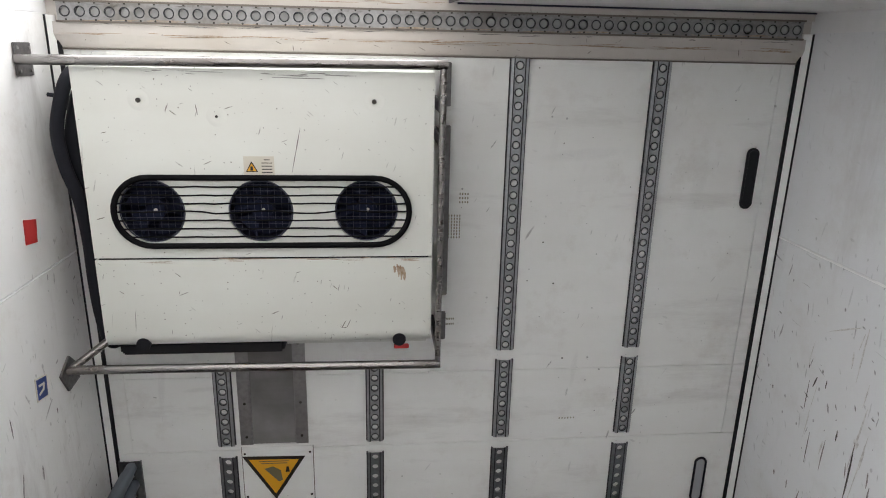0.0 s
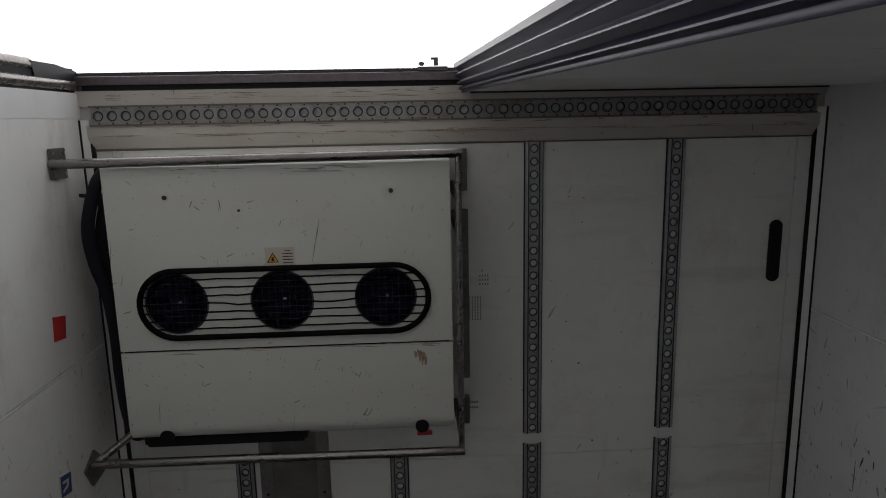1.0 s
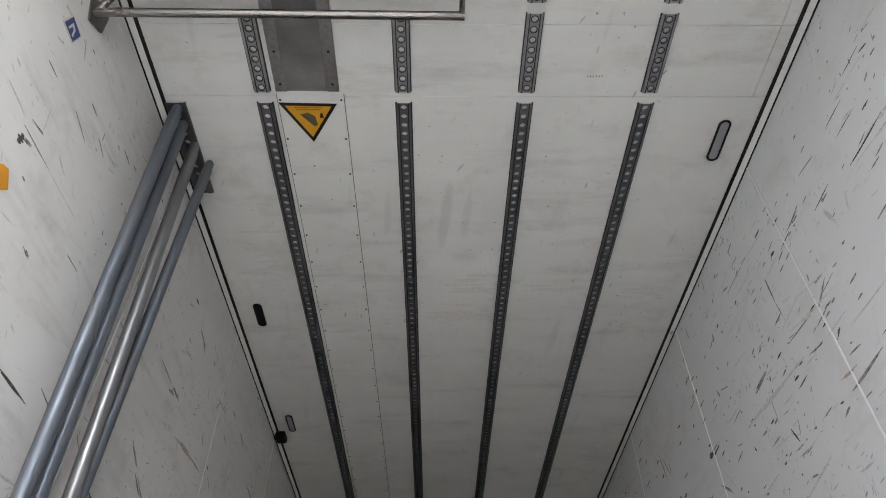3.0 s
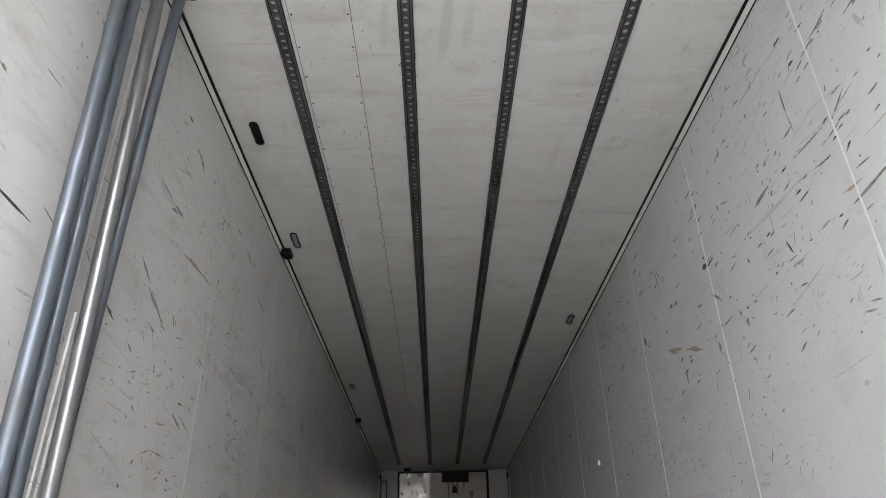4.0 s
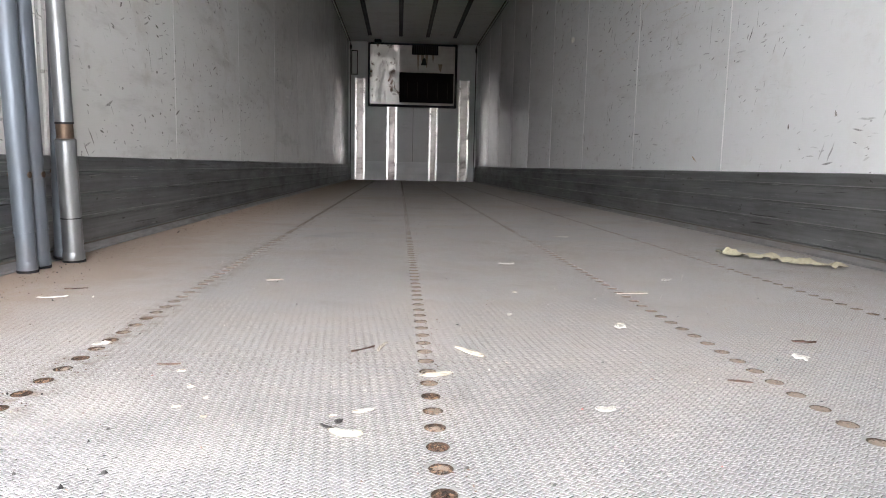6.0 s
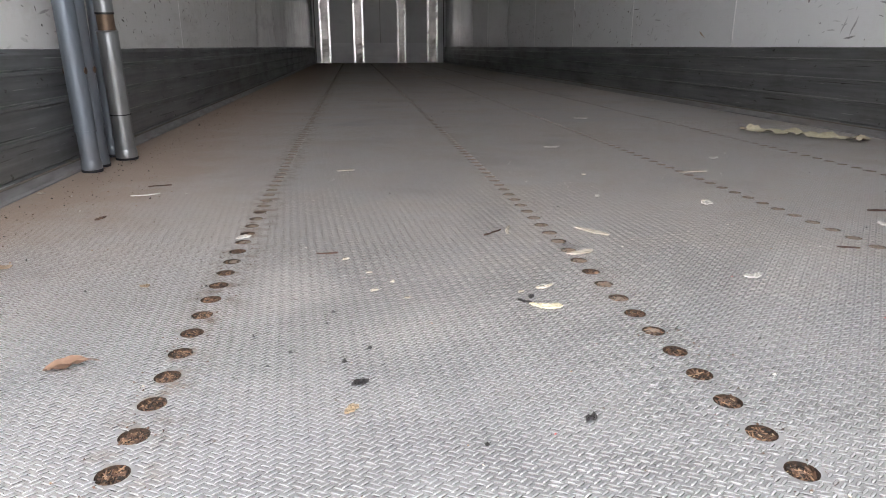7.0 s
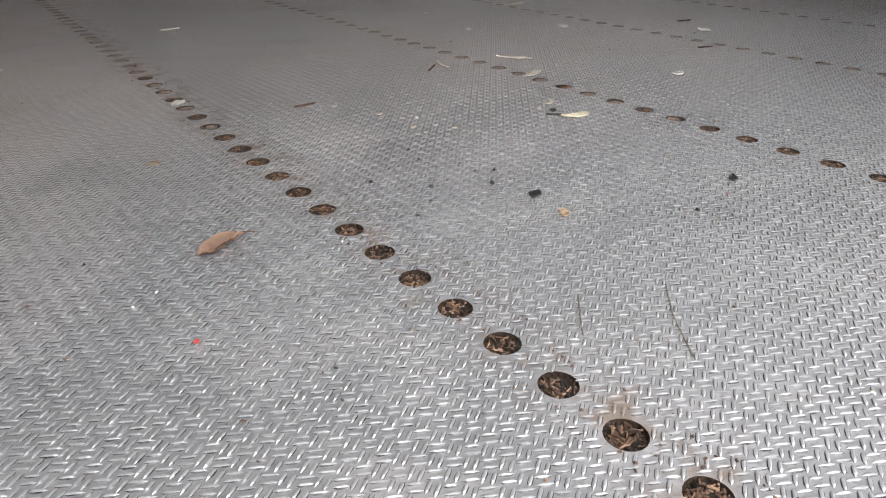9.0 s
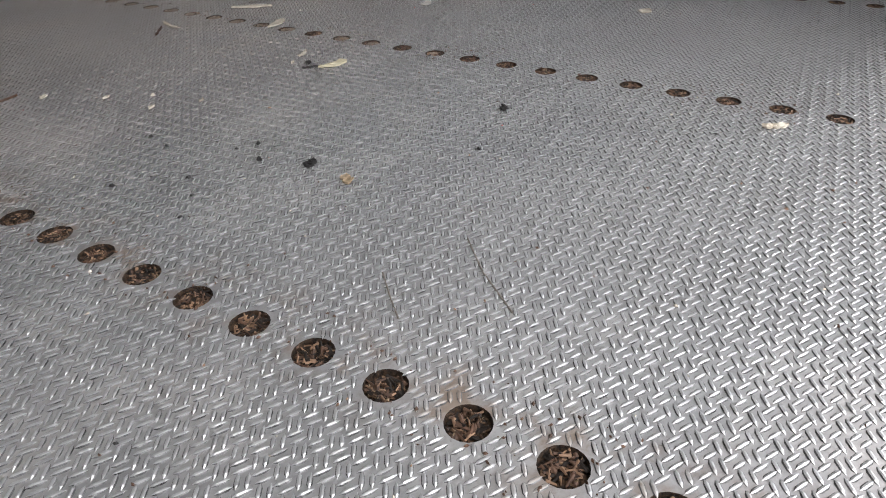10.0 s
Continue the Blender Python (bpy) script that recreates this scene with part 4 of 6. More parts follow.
held("guard_frame", Shape().tube(stadium(-1.022, -0.138, 0.923, 0.106, EZ - 0.008), 0.009, 10, closed=True), WIRE_BLACK, ev, "black rounded wire guard frame", smooth=True)
rw = random.Random(5)
for k in range(7):
    y = 0.845 + 0.026 * k
    half = math.sqrt(max(0.0, 0.106 ** 2 - (y - 0.923) ** 2))
    xa, xb = -0.916 - half, -0.244 + half
    path = []
    for j in range(25):
        x = xa + (xb - xa) * j / 24
        sag = rw.uniform(-0.0012, 0.0012) + (0.005 * math.sin(j * 0.9) if k == 3 and 3 < j < 20 else 0)
        path.append((x, y + sag, EZ - 0.006))
    held("guard_wire", Shape().tube(path, 0.0025, 6), WIRE_BLACK, ev, smooth=True)
for x in (-0.80, -0.46, -0.35, -0.66):
    held("guard_clip", Shape().box(x - 0.009, x + 0.009, 0.81, 0.818, EZ - 0.012, EZ, 0.002), WIRE_BLACK, ev)
    held("guard_clip", Shape().box(x - 0.002, x + 0.016, 1.028, 1.036, EZ - 0.012, EZ, 0.002), WIRE_BLACK, ev)
for x, y, r in ((-0.919, 0.593, 0.007), (-0.244, 0.588, 0.007), (-0.703, 0.637, 0.004)):
    held("screw", Shape().disc((x, y, EZ - 0.002), r, "z", 14, 0.005), SCREW, ev, "dark recessed screw")
for x, y in ((-0.919, 0.593), (-0.244, 0.588), (-0.703, 0.637)):
    dish = Shape()
    rings = ((0.030, EZ - 0.0001), (0.022, EZ - 0.0009), (0.013, EZ - 0.0016), (0.006, EZ - 0.0004))
    for rr, z in rings:
        dish.v += [(x + rr * math.cos(k * math.pi / 12), y + rr * math.sin(k * math.pi / 12), z) for k in range(24)]
    for i in range(len(rings) - 1):
        dish.f += [(24 * i + k, 24 * i + (k + 1) % 24, 24 * (i + 1) + (k + 1) % 24, 24 * (i + 1) + k) for k in range(24)]
    held("dent", dish, WHITE_CASE, ev, "shallow dent round a screw", smooth=True)
lab = held("caution_label", Shape().box(-0.635, -0.545, 0.753, 0.811, EZ - 0.0016, EZ - 0.0002), STICKER, ev, "cream caution label with yellow triangle")


def on_label(name, s, mat):
    part(name, s, mat, lab)


on_label("triangle", Shape().prism([(-0.63, 0.80), (-0.593, 0.80), (-0.6115, 0.768)], "z", EZ - 0.0022, EZ - 0.0015), PRINT_BLACK)
on_label("pictogram", Shape().prism([(-0.616, 0.7955), (-0.607, 0.7955), (-0.6085, 0.783), (-0.6145, 0.783)], "z", EZ - 0.0034, EZ - 0.0027), PRINT_BLACK)
on_label("triangle_field", Shape().prism([(-0.6255, 0.7975), (-0.5975, 0.7975), (-0.6115, 0.773)], "z", EZ - 0.0028, EZ - 0.0021), YELLOW)
for k in range(5):
    on_label("text_bar", Shape().box(-0.582 + (0.007 if k == 0 else 0), -0.551 - (0.006 if k == 0 else 0), 0.762 + 0.0095 * k, 0.7645 + 0.0095 * k, EZ - 0.0022, EZ - 0.0015), PRINT_BLACK)

for a, b, w in ((0.474, 0.614, 0.010), (0.677, 1.277, 0.012), (1.347, 1.45, 0.010)):
    held("mount_strip", Shape().box(-0.03, -0.03 + w + 0.026, a, b, 2.575, 2.599, 0.002), PLATE_STEEL, ev, "grey steel mounting strip")

# protective tube frame round the evaporator
cage = holder("guard_rail", (-1.2, 0.48, 2.38), "worn steel tube guard rail round the evaporator", "guard rail")
CZ = 2.366


def bent(points, r, n=6):
    out = [Vector(points[0])]
    for a, b, c in zip(points[:-2], points[1:-1], points[2:]):
        a, b, c = Vector(a), Vector(b), Vector(c)
        p, q = b + (a - b).normalized() * r, b + (c - b).normalized() * r
        for k in range(n + 1):
            t = k / n
            out.append(p * (1 - t) ** 2 + b * 2 * t * (1 - t) + q * t * t)
    out.append(Vector(points[-1]))
    return out


held("front_tube", Shape().tube([(-1.226, 0.486, CZ), (-0.028, 0.478, CZ)], 0.0145, 16), TUBE_STEEL, cage, smooth=True)
held("side_tube", Shape().tube([(-0.039, 0.470, CZ), (-0.041, 1.452, CZ)], 0.0095, 14), TUBE_STEEL, cage, smooth=True)
held("rear_tube", Shape().tube([(-1.215, 1.434, CZ), (-0.032, 1.443, CZ)], 0.0145, 16), TUBE_STEEL, cage, smooth=True)
held("strut", Shape().tube([(-1.205, 1.43, CZ + 0.005), (-1.09, 1.352, 2.45)], 0.0125, 14), TUBE_STEEL, cage, smooth=True)
held("side_plate", Shape().box(-0.046, -0.041, 0.50, 1.43, CZ + 0.004, CZ + 0.05, 0.001), PLATE_STEEL, cage, "flat steel bar beside the tube")
for y in (0.60, 0.70, 1.38):
    held("hanger", Shape().box(-0.05, -0.036, y - 0.02, y + 0.02, CZ, HT - 0.002, 0.002), PLATE_STEEL, cage, "steel hanger up to the ceiling")
pl = held("wall_plate", Shape().box(-1.229, -1.222, 0.441, 0.532, 2.36, 2.452, 0.002), PLATE_STEEL, cage, "square steel wall plate")
for y in (0.455, 0.518):
    for z in (2.374, 2.438):
        part("screw", Shape().disc((-1.221, y, z), 0.005, "x", 10, 0.004), HEAD_STEEL, pl)
held("wall_plate", Shape().prism([(1.40, 2.40), (1.44, 2.33), (1.51, 2.37), (1.50, 2.45), (1.44, 2.44)], "x", -1.229, -1.222), PLATE_STEEL, cage, "bent steel wall plate")

# black hoses beside the evaporator
hose = holder("hose", (-1.13, 0.9, 2.43), "black insulated hose hanging beside the evaporator", "hose")
hp = [(-1.11, 0.50, 2.50), (-1.135, 0.54, 2.45), (-1.158, 0.62, 2.43), (-1.172, 0.70, 2.425), (-1.164, 0.80, 2.43), (-1.142, 0.90, 2.44), (-1.136, 1.03, 2.45), (-1.136, 1.16, 2.45), (-1.130, 1.28, 2.45), (-1.115, 1.38, 2.46), (-1.10, 1.40, 2.52)]


def smooth_path(pts, n=6):
    pts = [Vector(p) for p in pts]
    out = []
    for i in range(len(pts) - 1):
        p0, p1, p2, p3 = pts[max(i - 1, 0)], pts[i], pts[i + 1], pts[min(i + 2, len(pts) - 1)]
        for k in range(n):
            t = k / n
            out.append(0.5 * ((2 * p1) + (p2 - p0) * t + (2 * p0 - 5 * p1 + 4 * p2 - p3) * t * t + (3 * p1 - p0 - 3 * p2 + p3) * t ** 3))
    out.append(pts[-1])
    return out


held("hose_run", Shape().tube(smooth_path(hp), 0.019, 12), HOSE, hose, smooth=True)
held("hose_run", Shape().tube(smooth_path([(p[0] + 0.022, p[1] + 0.02, p[2] + 0.045) for p in hp[:-1]]), 0.021, 12), HOSE, hose, smooth=True)
held("cable_tie", Shape().tube([(-1.19, 0.585, 2.44), (-1.15, 0.59, 2.44)], 0.006, 8), HOSE, hose)

# wall stickers
def wall_card(name, pts, mat, label, x=-1.23):
    s = holder(name, (x, pts[0][0], pts[0][1]), label, "sticker")
    held("card", Shape().prism(pts, "x", x + 0.0004, x + 0.003), mat, s)
    return s


wall_card("reflector", [(0.92, 2.274), (0.934, 2.342), (1.0, 2.33), (0.992, 2.268)], RED, "red plastic reflector on the side wall")
bl = wall_card("pictogram_sticker", [(1.376, 2.194), (1.392, 2.26), (1.459, 2.252), (1.448, 2.19)], STICKER, "blue and white pictogram sticker on the side wall")
held("blue_field", Shape().prism([(1.381, 2.198), (1.394, 2.255), (1.454, 2.248), (1.444, 2.194)], "x", -1.227, -1.2262), BLUE, bl)
held("glyph", Shape().prism([(1.40, 2.205), (1.407, 2.205), (1.413, 2.238), (1.405, 2.238)], "x", -1.2262, -1.2255), STICKER, bl)
held("glyph", Shape().prism([(1.413, 2.238), (1.428, 2.232), (1.434, 2.202), (1.426, 2.202), (1.421, 2.224), (1.411, 2.229)], "x", -1.2262, -1.2255), STICKER, bl)
wall_card("hazard_sticker", [(1.465, 1.645), (1.495, 1.672), (1.517, 1.68), (1.552, 1.639), (1.53, 1.612)], ORANGE, "orange sticker on the side wall")
knob = holder("wall_hook", (1.23, 6.2, 1.38), "small white plastic cap on the side wall", "cap")
held("cap", Shape().box(1.212, 1.2295, 6.175, 6.225, 1.36, 1.405, 0.006), CHIP_WHITE, knob)

# ---------------------------------------------------------------- single scratches, stains and printed stamps
def scrape(owner, pts, width, mat, axis, name="scratch", label="thin dark scratch"):
    """A tapered ribbon of dirt lying on a plane; pts are in world places, axis stands on the plane."""
    flat = {"z": (0, 1, 2), "x": (1, 2, 0)}[axis]
    p = [Vector(q) for q in pts]
    rng = random.Random(int(abs(p[0].x + p[0].y * 3 + p[0].z * 7) * 1000))
    s = Shape()
    steps = smooth_path(p, 6)
    n = len(steps)
    out = -0.0005 if (axis == "z" or p[0].x > 0) else 0.0005
    for layer in (0, 1):
        for k, q in enumerate(steps):
            d = steps[min(k + 1, n - 1)] - steps[max(k - 1, 0)]
            a = Vector((0, 0, 0))
            a[flat[0]], a[flat[1]] = -d[flat[1]], d[flat[0]]
            a.normalize()
            w = width * (0.25 + math.sin(math.pi * (k + 0.5) / n)) * rng.uniform(0.4, 1.0) / 2
            for e in (-1, 1):
                v = q + a * e * w
                v[flat[2]] += out * (0.4 + 0.6 * layer)
                s.v.append(tuple(v))
    m = 2 * n
    for k in range(n - 1):
        a = 2 * k
        s.f += [(a, a + 1, a + 3, a + 2), (m + a, m + a + 2, m + a + 3, m + a + 1), (a, a + 2, m + a + 2, m + a), (a + 1, m + a + 1, m + a + 3, a + 3)]
    held(name, s, mat, owner, label)


def ribbon(s, a, b, width, axis, rng, lift):
    """One ragged sliver of dirt from a to b on a plane, added to a shape; lift: how far it stands off the plane, with its sign."""
    u, v, w = {"z": (0, 1, 2), "x": (1, 2, 0)}[axis]
    d = b - a
    n = Vector((0, 0, 0))
    n[u], n[v] = -d[v], d[u]
    if n.length < 1e-6:
        return
    n.normalize()
    k0, m = len(s.v), 6
    bow = rng.uniform(-0.15, 0.15) * width
    for layer in (0.3, 1.0):
        for k in range(m + 1):
            f = k / m
            half = width * (0.12 + math.sin(math.pi * min(0.97, f + 0.04)) ** 0.7) * 0.5
            for e in (-1, 1):
                p = a + d * f + n * (e * half * (1 + 0.45 * noise.noise((f * 7 + a[u] * 31, e * 3.1, a[v] * 17))) + bow * math.sin(math.pi * f))
                p[w] += lift * layer
                s.v.append(tuple(p))
    q = 2 * (m + 1)
    for k in range(m):
        i = k0 + 2 * k
        s.f += [(i + q, i + q + 1, i + q + 3, i + q + 2), (i, i + 2, i + q + 2, i + q), (i + 1, i + q + 1, i + q + 3, i + 3)]


SCUFF = leaf_mat("dark_scuff", (0.1, 0.09, 0.08), (0.3, 0.29, 0.27))
SCUFFS = {"d": leaf_mat("black_scuff", (0.03, 0.027, 0.026), (0.11, 0.1, 0.095)), "m": leaf_mat("grey_scuff", (0.13, 0.12, 0.115), (0.34, 0.33, 0.315)),
          "g": leaf_mat("faint_scuff", (0.46, 0.45, 0.43), (0.66, 0.655, 0.64)), "b": leaf_mat("brown_scuff", (0.3, 0.215, 0.15), (0.52, 0.44, 0.36)), "f": leaf_mat("faint_smudge", (0.76, 0.745, 0.715), (0.89, 0.895, 0.875))}
srng = random.Random(17)
RUST = leaf_mat("rust_stain", (0.3, 0.2, 0.12), (0.5, 0.42, 0.33))
C = EZ
scrape(ev, [(-0.464, 0.668, C), (-0.478, 0.732, C), (-0.493, 0.802, C)], 0.003, SCUFF, "z")
scrape(ev, [(-0.761, 0.603, C), (-0.757, 0.633, C)], 0.003, SCUFF, "z")
scrape(ev, [(-0.342, 1.289, C), (-0.356, 1.315, C)], 0.003, SCUFF, "z")
scrape(ev, [(-0.327, 1.285, C), (-0.34, 1.312, C), (-0.36, 1.31, C)], 0.0025, SCUFF, "z")
scrape(ev, [(-0.539, 0.523, C), (-0.388, 0.525, C)], 0.0025, SCUFF, "z")
for a, b, c, d in ((-0.176, 1.097, -0.17, 1.14), (-0.166, 1.1, -0.162, 1.15), (-0.158, 1.105, -0.152, 1.152), (-0.186, 1.102, -0.184, 1.125)):
    scrape(ev, [(a, b, C), ((a + c) / 2 + 0.003, (b + d) / 2, C), (c, d, C)], 0.009, RUST, "z", "stain", "brown rust stain")


def scuffs(wall_name, rows):
    """Marks rubbed into a side wall: each row gives both ends (y, z, y, z), the width in millimetres and the tone."""
    wall = bpy.data.objects[wall_name]
    x, lift = (W, -0.0006) if wall_name == "wall_right" else (-W, 0.0006)
    for y0, z0, y1, z1, width, tone in rows:
        a, b = Vector((x, y0, z0)), Vector((x, y1, z1))
        s = Shape()
        wide = width / 1000
        across = Vector((0, a.z - b.z, b.y - a.y)).normalized()
        count = 1 + width // 5 + (2 if tone == "g" else 0)
        for k in range(count):
            f0 = srng.uniform(0, 0.45) if k else 0.0
            f1 = srng.uniform(0.55, 1.0) if k else 1.0
            off = across * srng.uniform(-0.5, 0.5) * wide if k else across * 0
            ribbon(s, a.lerp(b, f0) + off, a.lerp(b, f1) + off, wide * srng.uniform(0.2, 0.5) if count > 2 else wide * 0.8, "x", srng, lift * (1 + 0.05 * k))
        held("scuff", s, SCUFFS[tone], wall)


scuffs("wall_right", (
    (1.6, 2.27, 1.49, 2.27, 4, "d"), (1.57, 2.24, 1.49, 2.23, 4, "g"), (1.48, 2.19, 1.45, 2.19, 5, "d"), (1.78, 2.22, 1.66, 2.22, 4, "d"),
    (1.62, 2.1, 1.58, 2.1, 7, "d"), (1.78, 2.02, 1.57, 2.02, 6, "d"), (1.59, 2.01, 1.56, 2.02, 16, "g"), (1.72, 1.93, 1.67, 1.93, 6, "m"),
    (2.02, 2.06, 1.9, 2.07, 5, "d"), (1.98, 2.03, 1.96, 1.92, 16, "g"), (2.4, 2.3, 2.35, 2.3, 10, "d"), (2.26, 2.23, 2.21, 2.23, 6, "d"),
    (2.28, 2.33, 2.24, 2.33, 6, "m"),
))
scuffs("wall_right", (
    (2.28, 2.12, 2.19, 2.13, 5, "d"), (1.7, 2.25, 1.57, 2.24, 5, "g"), (1.45, 2.29, 1.35, 2.28, 5, "g"), (1.71, 2.16, 1.65, 2.15, 8, "g"),
))
scuffs("wall_right", (
    (2.77, 2.3, 2.54, 2.3, 4, "m"), (2.75, 2.24, 2.5, 2.22, 5, "g"), (2.46, 2.12, 2.46, 2.0, 13, "m"), (2.46, 2.0, 2.45, 1.9, 10, "m"),
    (2.25, 1.82, 2.31, 1.81, 12, "d"), (2.31, 1.81, 2.49, 1.82, 6, "m"), (2.36, 2.15, 2.32, 2.15, 15, "d"), (3.03, 2.27, 3.04, 2.22, 16, "m"),
    (2.27, 1.73, 2.24, 1.73, 15, "d"), (2.23, 1.65, 2.19, 1.67, 14, "d"), (2.28, 1.48, 2.06, 1.5, 9, "m"), (2.31, 1.54, 2.2, 1.53, 13, "b"),
    (2.85, 1.82, 2.71, 1.84, 20, "m"),
))
scuffs("wall_right", (
    (3.42, 2.16, 3.38, 2.17, 16, "d"), (3.47, 2.27, 3.42, 2.28, 14, "m"), (3.42, 1.82, 3.36, 1.83, 18, "d"), (4.13, 2.18, 4.03, 1.98, 10, "m"),
    (4.04, 2.08, 4.03, 2.02, 10, "m"), (3.38, 1.74, 3.27, 1.57, 14, "g"), (4.56, 2.34, 4.47, 2.34, 16, "m"), (3.94, 1.84, 3.88, 1.84, 12, "d"),
    (2.8, 1.65, 2.76, 1.66, 14, "m"), (3.03, 1.75, 2.43, 1.72, 26, "g"), (2.12, 1.79, 2.46, 1.85, 12, "g"), (2.14, 1.64, 1.91, 1.64, 7, "g"),
    (2.25, 1.79, 2.14, 1.85, 8, "m"),
))
scuffs("wall_right", (
    (3.48, 1.84, 3.42, 1.85, 26, "d"), (3.42, 1.85, 3.32, 1.85, 10, "m"), (3.45, 1.69, 3.34, 1.6, 14, "m"), (4.16, 2.19, 4.11, 2.0, 14, "m"),
    (4.09, 2.14, 3.99, 2.18, 12, "g"), (4.02, 1.85, 3.96, 1.86, 22, "m"), (3.2, 1.5, 3.19, 1.46, 14, "d"), (3.16, 1.44, 3.14, 1.4, 20, "b"),
    (4.54, 1.87, 4.53, 1.81, 22, "d"), (4.89, 2.11, 4.9, 1.91, 10, "m"), (4.17, 1.65, 3.95, 1.58, 34, "b"), (3.9, 1.56, 3.67, 1.48, 26, "b"),
    (3.48, 1.45, 3.47, 1.39, 22, "m"),
))
scuffs("wall_right", (
    (3.5, 2.27, 3.46, 2.29, 16, "m"), (3.47, 2.16, 3.44, 2.18, 18, "m"), (3.18, 2.04, 3.17, 2.0, 9, "m"), (3.03, 1.83, 3.02, 1.84, 20, "b"),
    (2.71, 1.79, 2.7, 1.81, 9, "d"), (5.12, 2.16, 5.07, 2.18, 18, "m"), (2.75, 1.87, 2.74, 1.89, 10, "m"),
))
scuffs("wall_right", (
    (5.61, 1.82, 5.58, 1.85, 24, "d"), (5.71, 1.64, 5.66, 1.65, 22, "d"), (7.36, 1.84, 7.27, 1.87, 26, "d"), (7.9, 1.8, 7.82, 1.84, 24, "d"),
    (8.45, 1.81, 8.38, 1.87, 26, "d"), (6.51, 1.99, 6.51, 1.88, 14, "m"), (5.14, 1.85, 5.07, 1.87, 20, "m"), (5.11, 0.65, 5.1, 0.62, 16, "m"),
    (5.76, 0.57, 5.72, 0.51, 18, "m"), (2.9, 0.47, 2.9, 0.45, 8, "m"), (3.73, 0.36, 3.67, 0.33, 14, "b"), (2.52, 0.95, 2.48, 0.95, 12, "g"),
    (2.44, 0.83, 2.43, 0.84, 9, "d"),
))
scuffs("wall_right", (
    (3.06, 1.0, 3.04, 1.01, 10, "m"), (2.63, 0.5, 2.62, 0.48, 12, "m"), (5.64, 0.46, 5.61, 0.43, 16, "m"),
))
scuffs("wall_left", (
    (1.48, 1.78, 1.51, 1.78, 26, "d"), (1.5, 1.79, 1.54, 1.8, 14, "m"), (1.48, 1.82, 1.63, 1.82, 5, "m"), (1.63, 1.82, 1.83, 1.82, 5, "g"),
    (1.49, 1.86, 1.55, 1.87, 6, "m"), (1.84, 1.29, 2.0, 1.28, 7, "d"), (1.7, 1.58, 1.74, 1.57, 12, "m"), (1.87, 1.71, 1.95, 1.71, 5, "m"),
    (1.78, 2.13, 1.88, 2.13, 12, "g"), (2.62, 1.87, 2.82, 1.84, 9, "g"), (2.81, 1.83, 2.88, 1.84, 18, "m"), (2.79, 2.02, 2.92, 2.07, 12, "g"),
    (2.95, 2.24, 3.06, 2.21, 14, "m"),
))
scuffs("wall_left", (
    (2.75, 1.44, 2.85, 1.39, 8, "m"), (3.01, 1.72, 3.3, 1.74, 18, "b"), (1.57, 1.58, 1.63, 1.59, 5, "g"), (2.8, 2.31, 2.85, 2.31, 9, "d"),
    (1.36, 1.85, 1.46, 1.84, 5, "g"), (1.64, 1.89, 1.7, 1.87, 5, "g"),
))
scuffs("wall_left", (
    (2.65, 1.52, 2.76, 1.46, 12, "m"), (2.78, 1.44, 2.96, 1.34, 9, "m"), (2.48, 1.25, 2.55, 1.22, 9, "d"), (3.06, 1.73, 3.24, 1.74, 20, "b"),
    (3.24, 1.74, 3.38, 1.74, 8, "m"), (2.66, 1.88, 2.83, 1.86, 8, "m"), (2.83, 1.86, 2.94, 1.85, 16, "m"), (2.84, 2.06, 2.96, 2.07, 10, "b"),
    (3.0, 2.24, 3.07, 2.18, 12, "m"), (3.39, 2.14, 3.56, 2.14, 6, "m"), (4.19, 2.04, 4.38, 2.01, 7, "d"), (2.83, 1.31, 2.87, 1.3, 12, "m"),
    (2.84, 1.7, 2.99, 1.73, 16, "g"),
))
scuffs("wall_left", (
    (2.29, 1.35, 2.33, 1.32, 5, "m"), (2.68, 1.19, 2.72, 1.17, 6, "m"), (2.5, 1.19, 2.52, 1.19, 10, "m"),
))
scuffs("wall_left", (
    (2.81, 1.0, 2.83, 0.99, 8, "m"), (2.78, 0.96, 2.79, 0.95, 8, "m"), (3.02, 0.99, 3.14, 1.01, 12, "b"), (2.95, 0.86, 3.03, 0.89, 8, "b"),
    (3.03, 0.89, 3.17, 0.89, 10, "m"), (2.81, 0.74, 2.84, 0.73, 14, "m"), (2.95, 0.68, 3.02, 0.68, 14, "g"), (2.89, 0.81, 2.91, 0.83, 9, "m"),
    (4.29, 1.48, 4.33, 1.46, 12, "d"), (3.97, 1.1, 4.0, 1.08, 10, "d"), (4.85, 1.84, 4.83, 1.71, 9, "m"), (4.02, 1.15, 4.05, 1.13, 10, "m"),
    (3.06, 1.15, 3.19, 1.17, 9, "g"),
))
scuffs("wall_left", (
    (3.99, 0.75, 4.02, 0.72, 8, "m"), (4.7, 0.36, 4.75, 0.33, 10, "m"), (3.46, 1.32, 3.48, 1.3, 9, "m"),
))


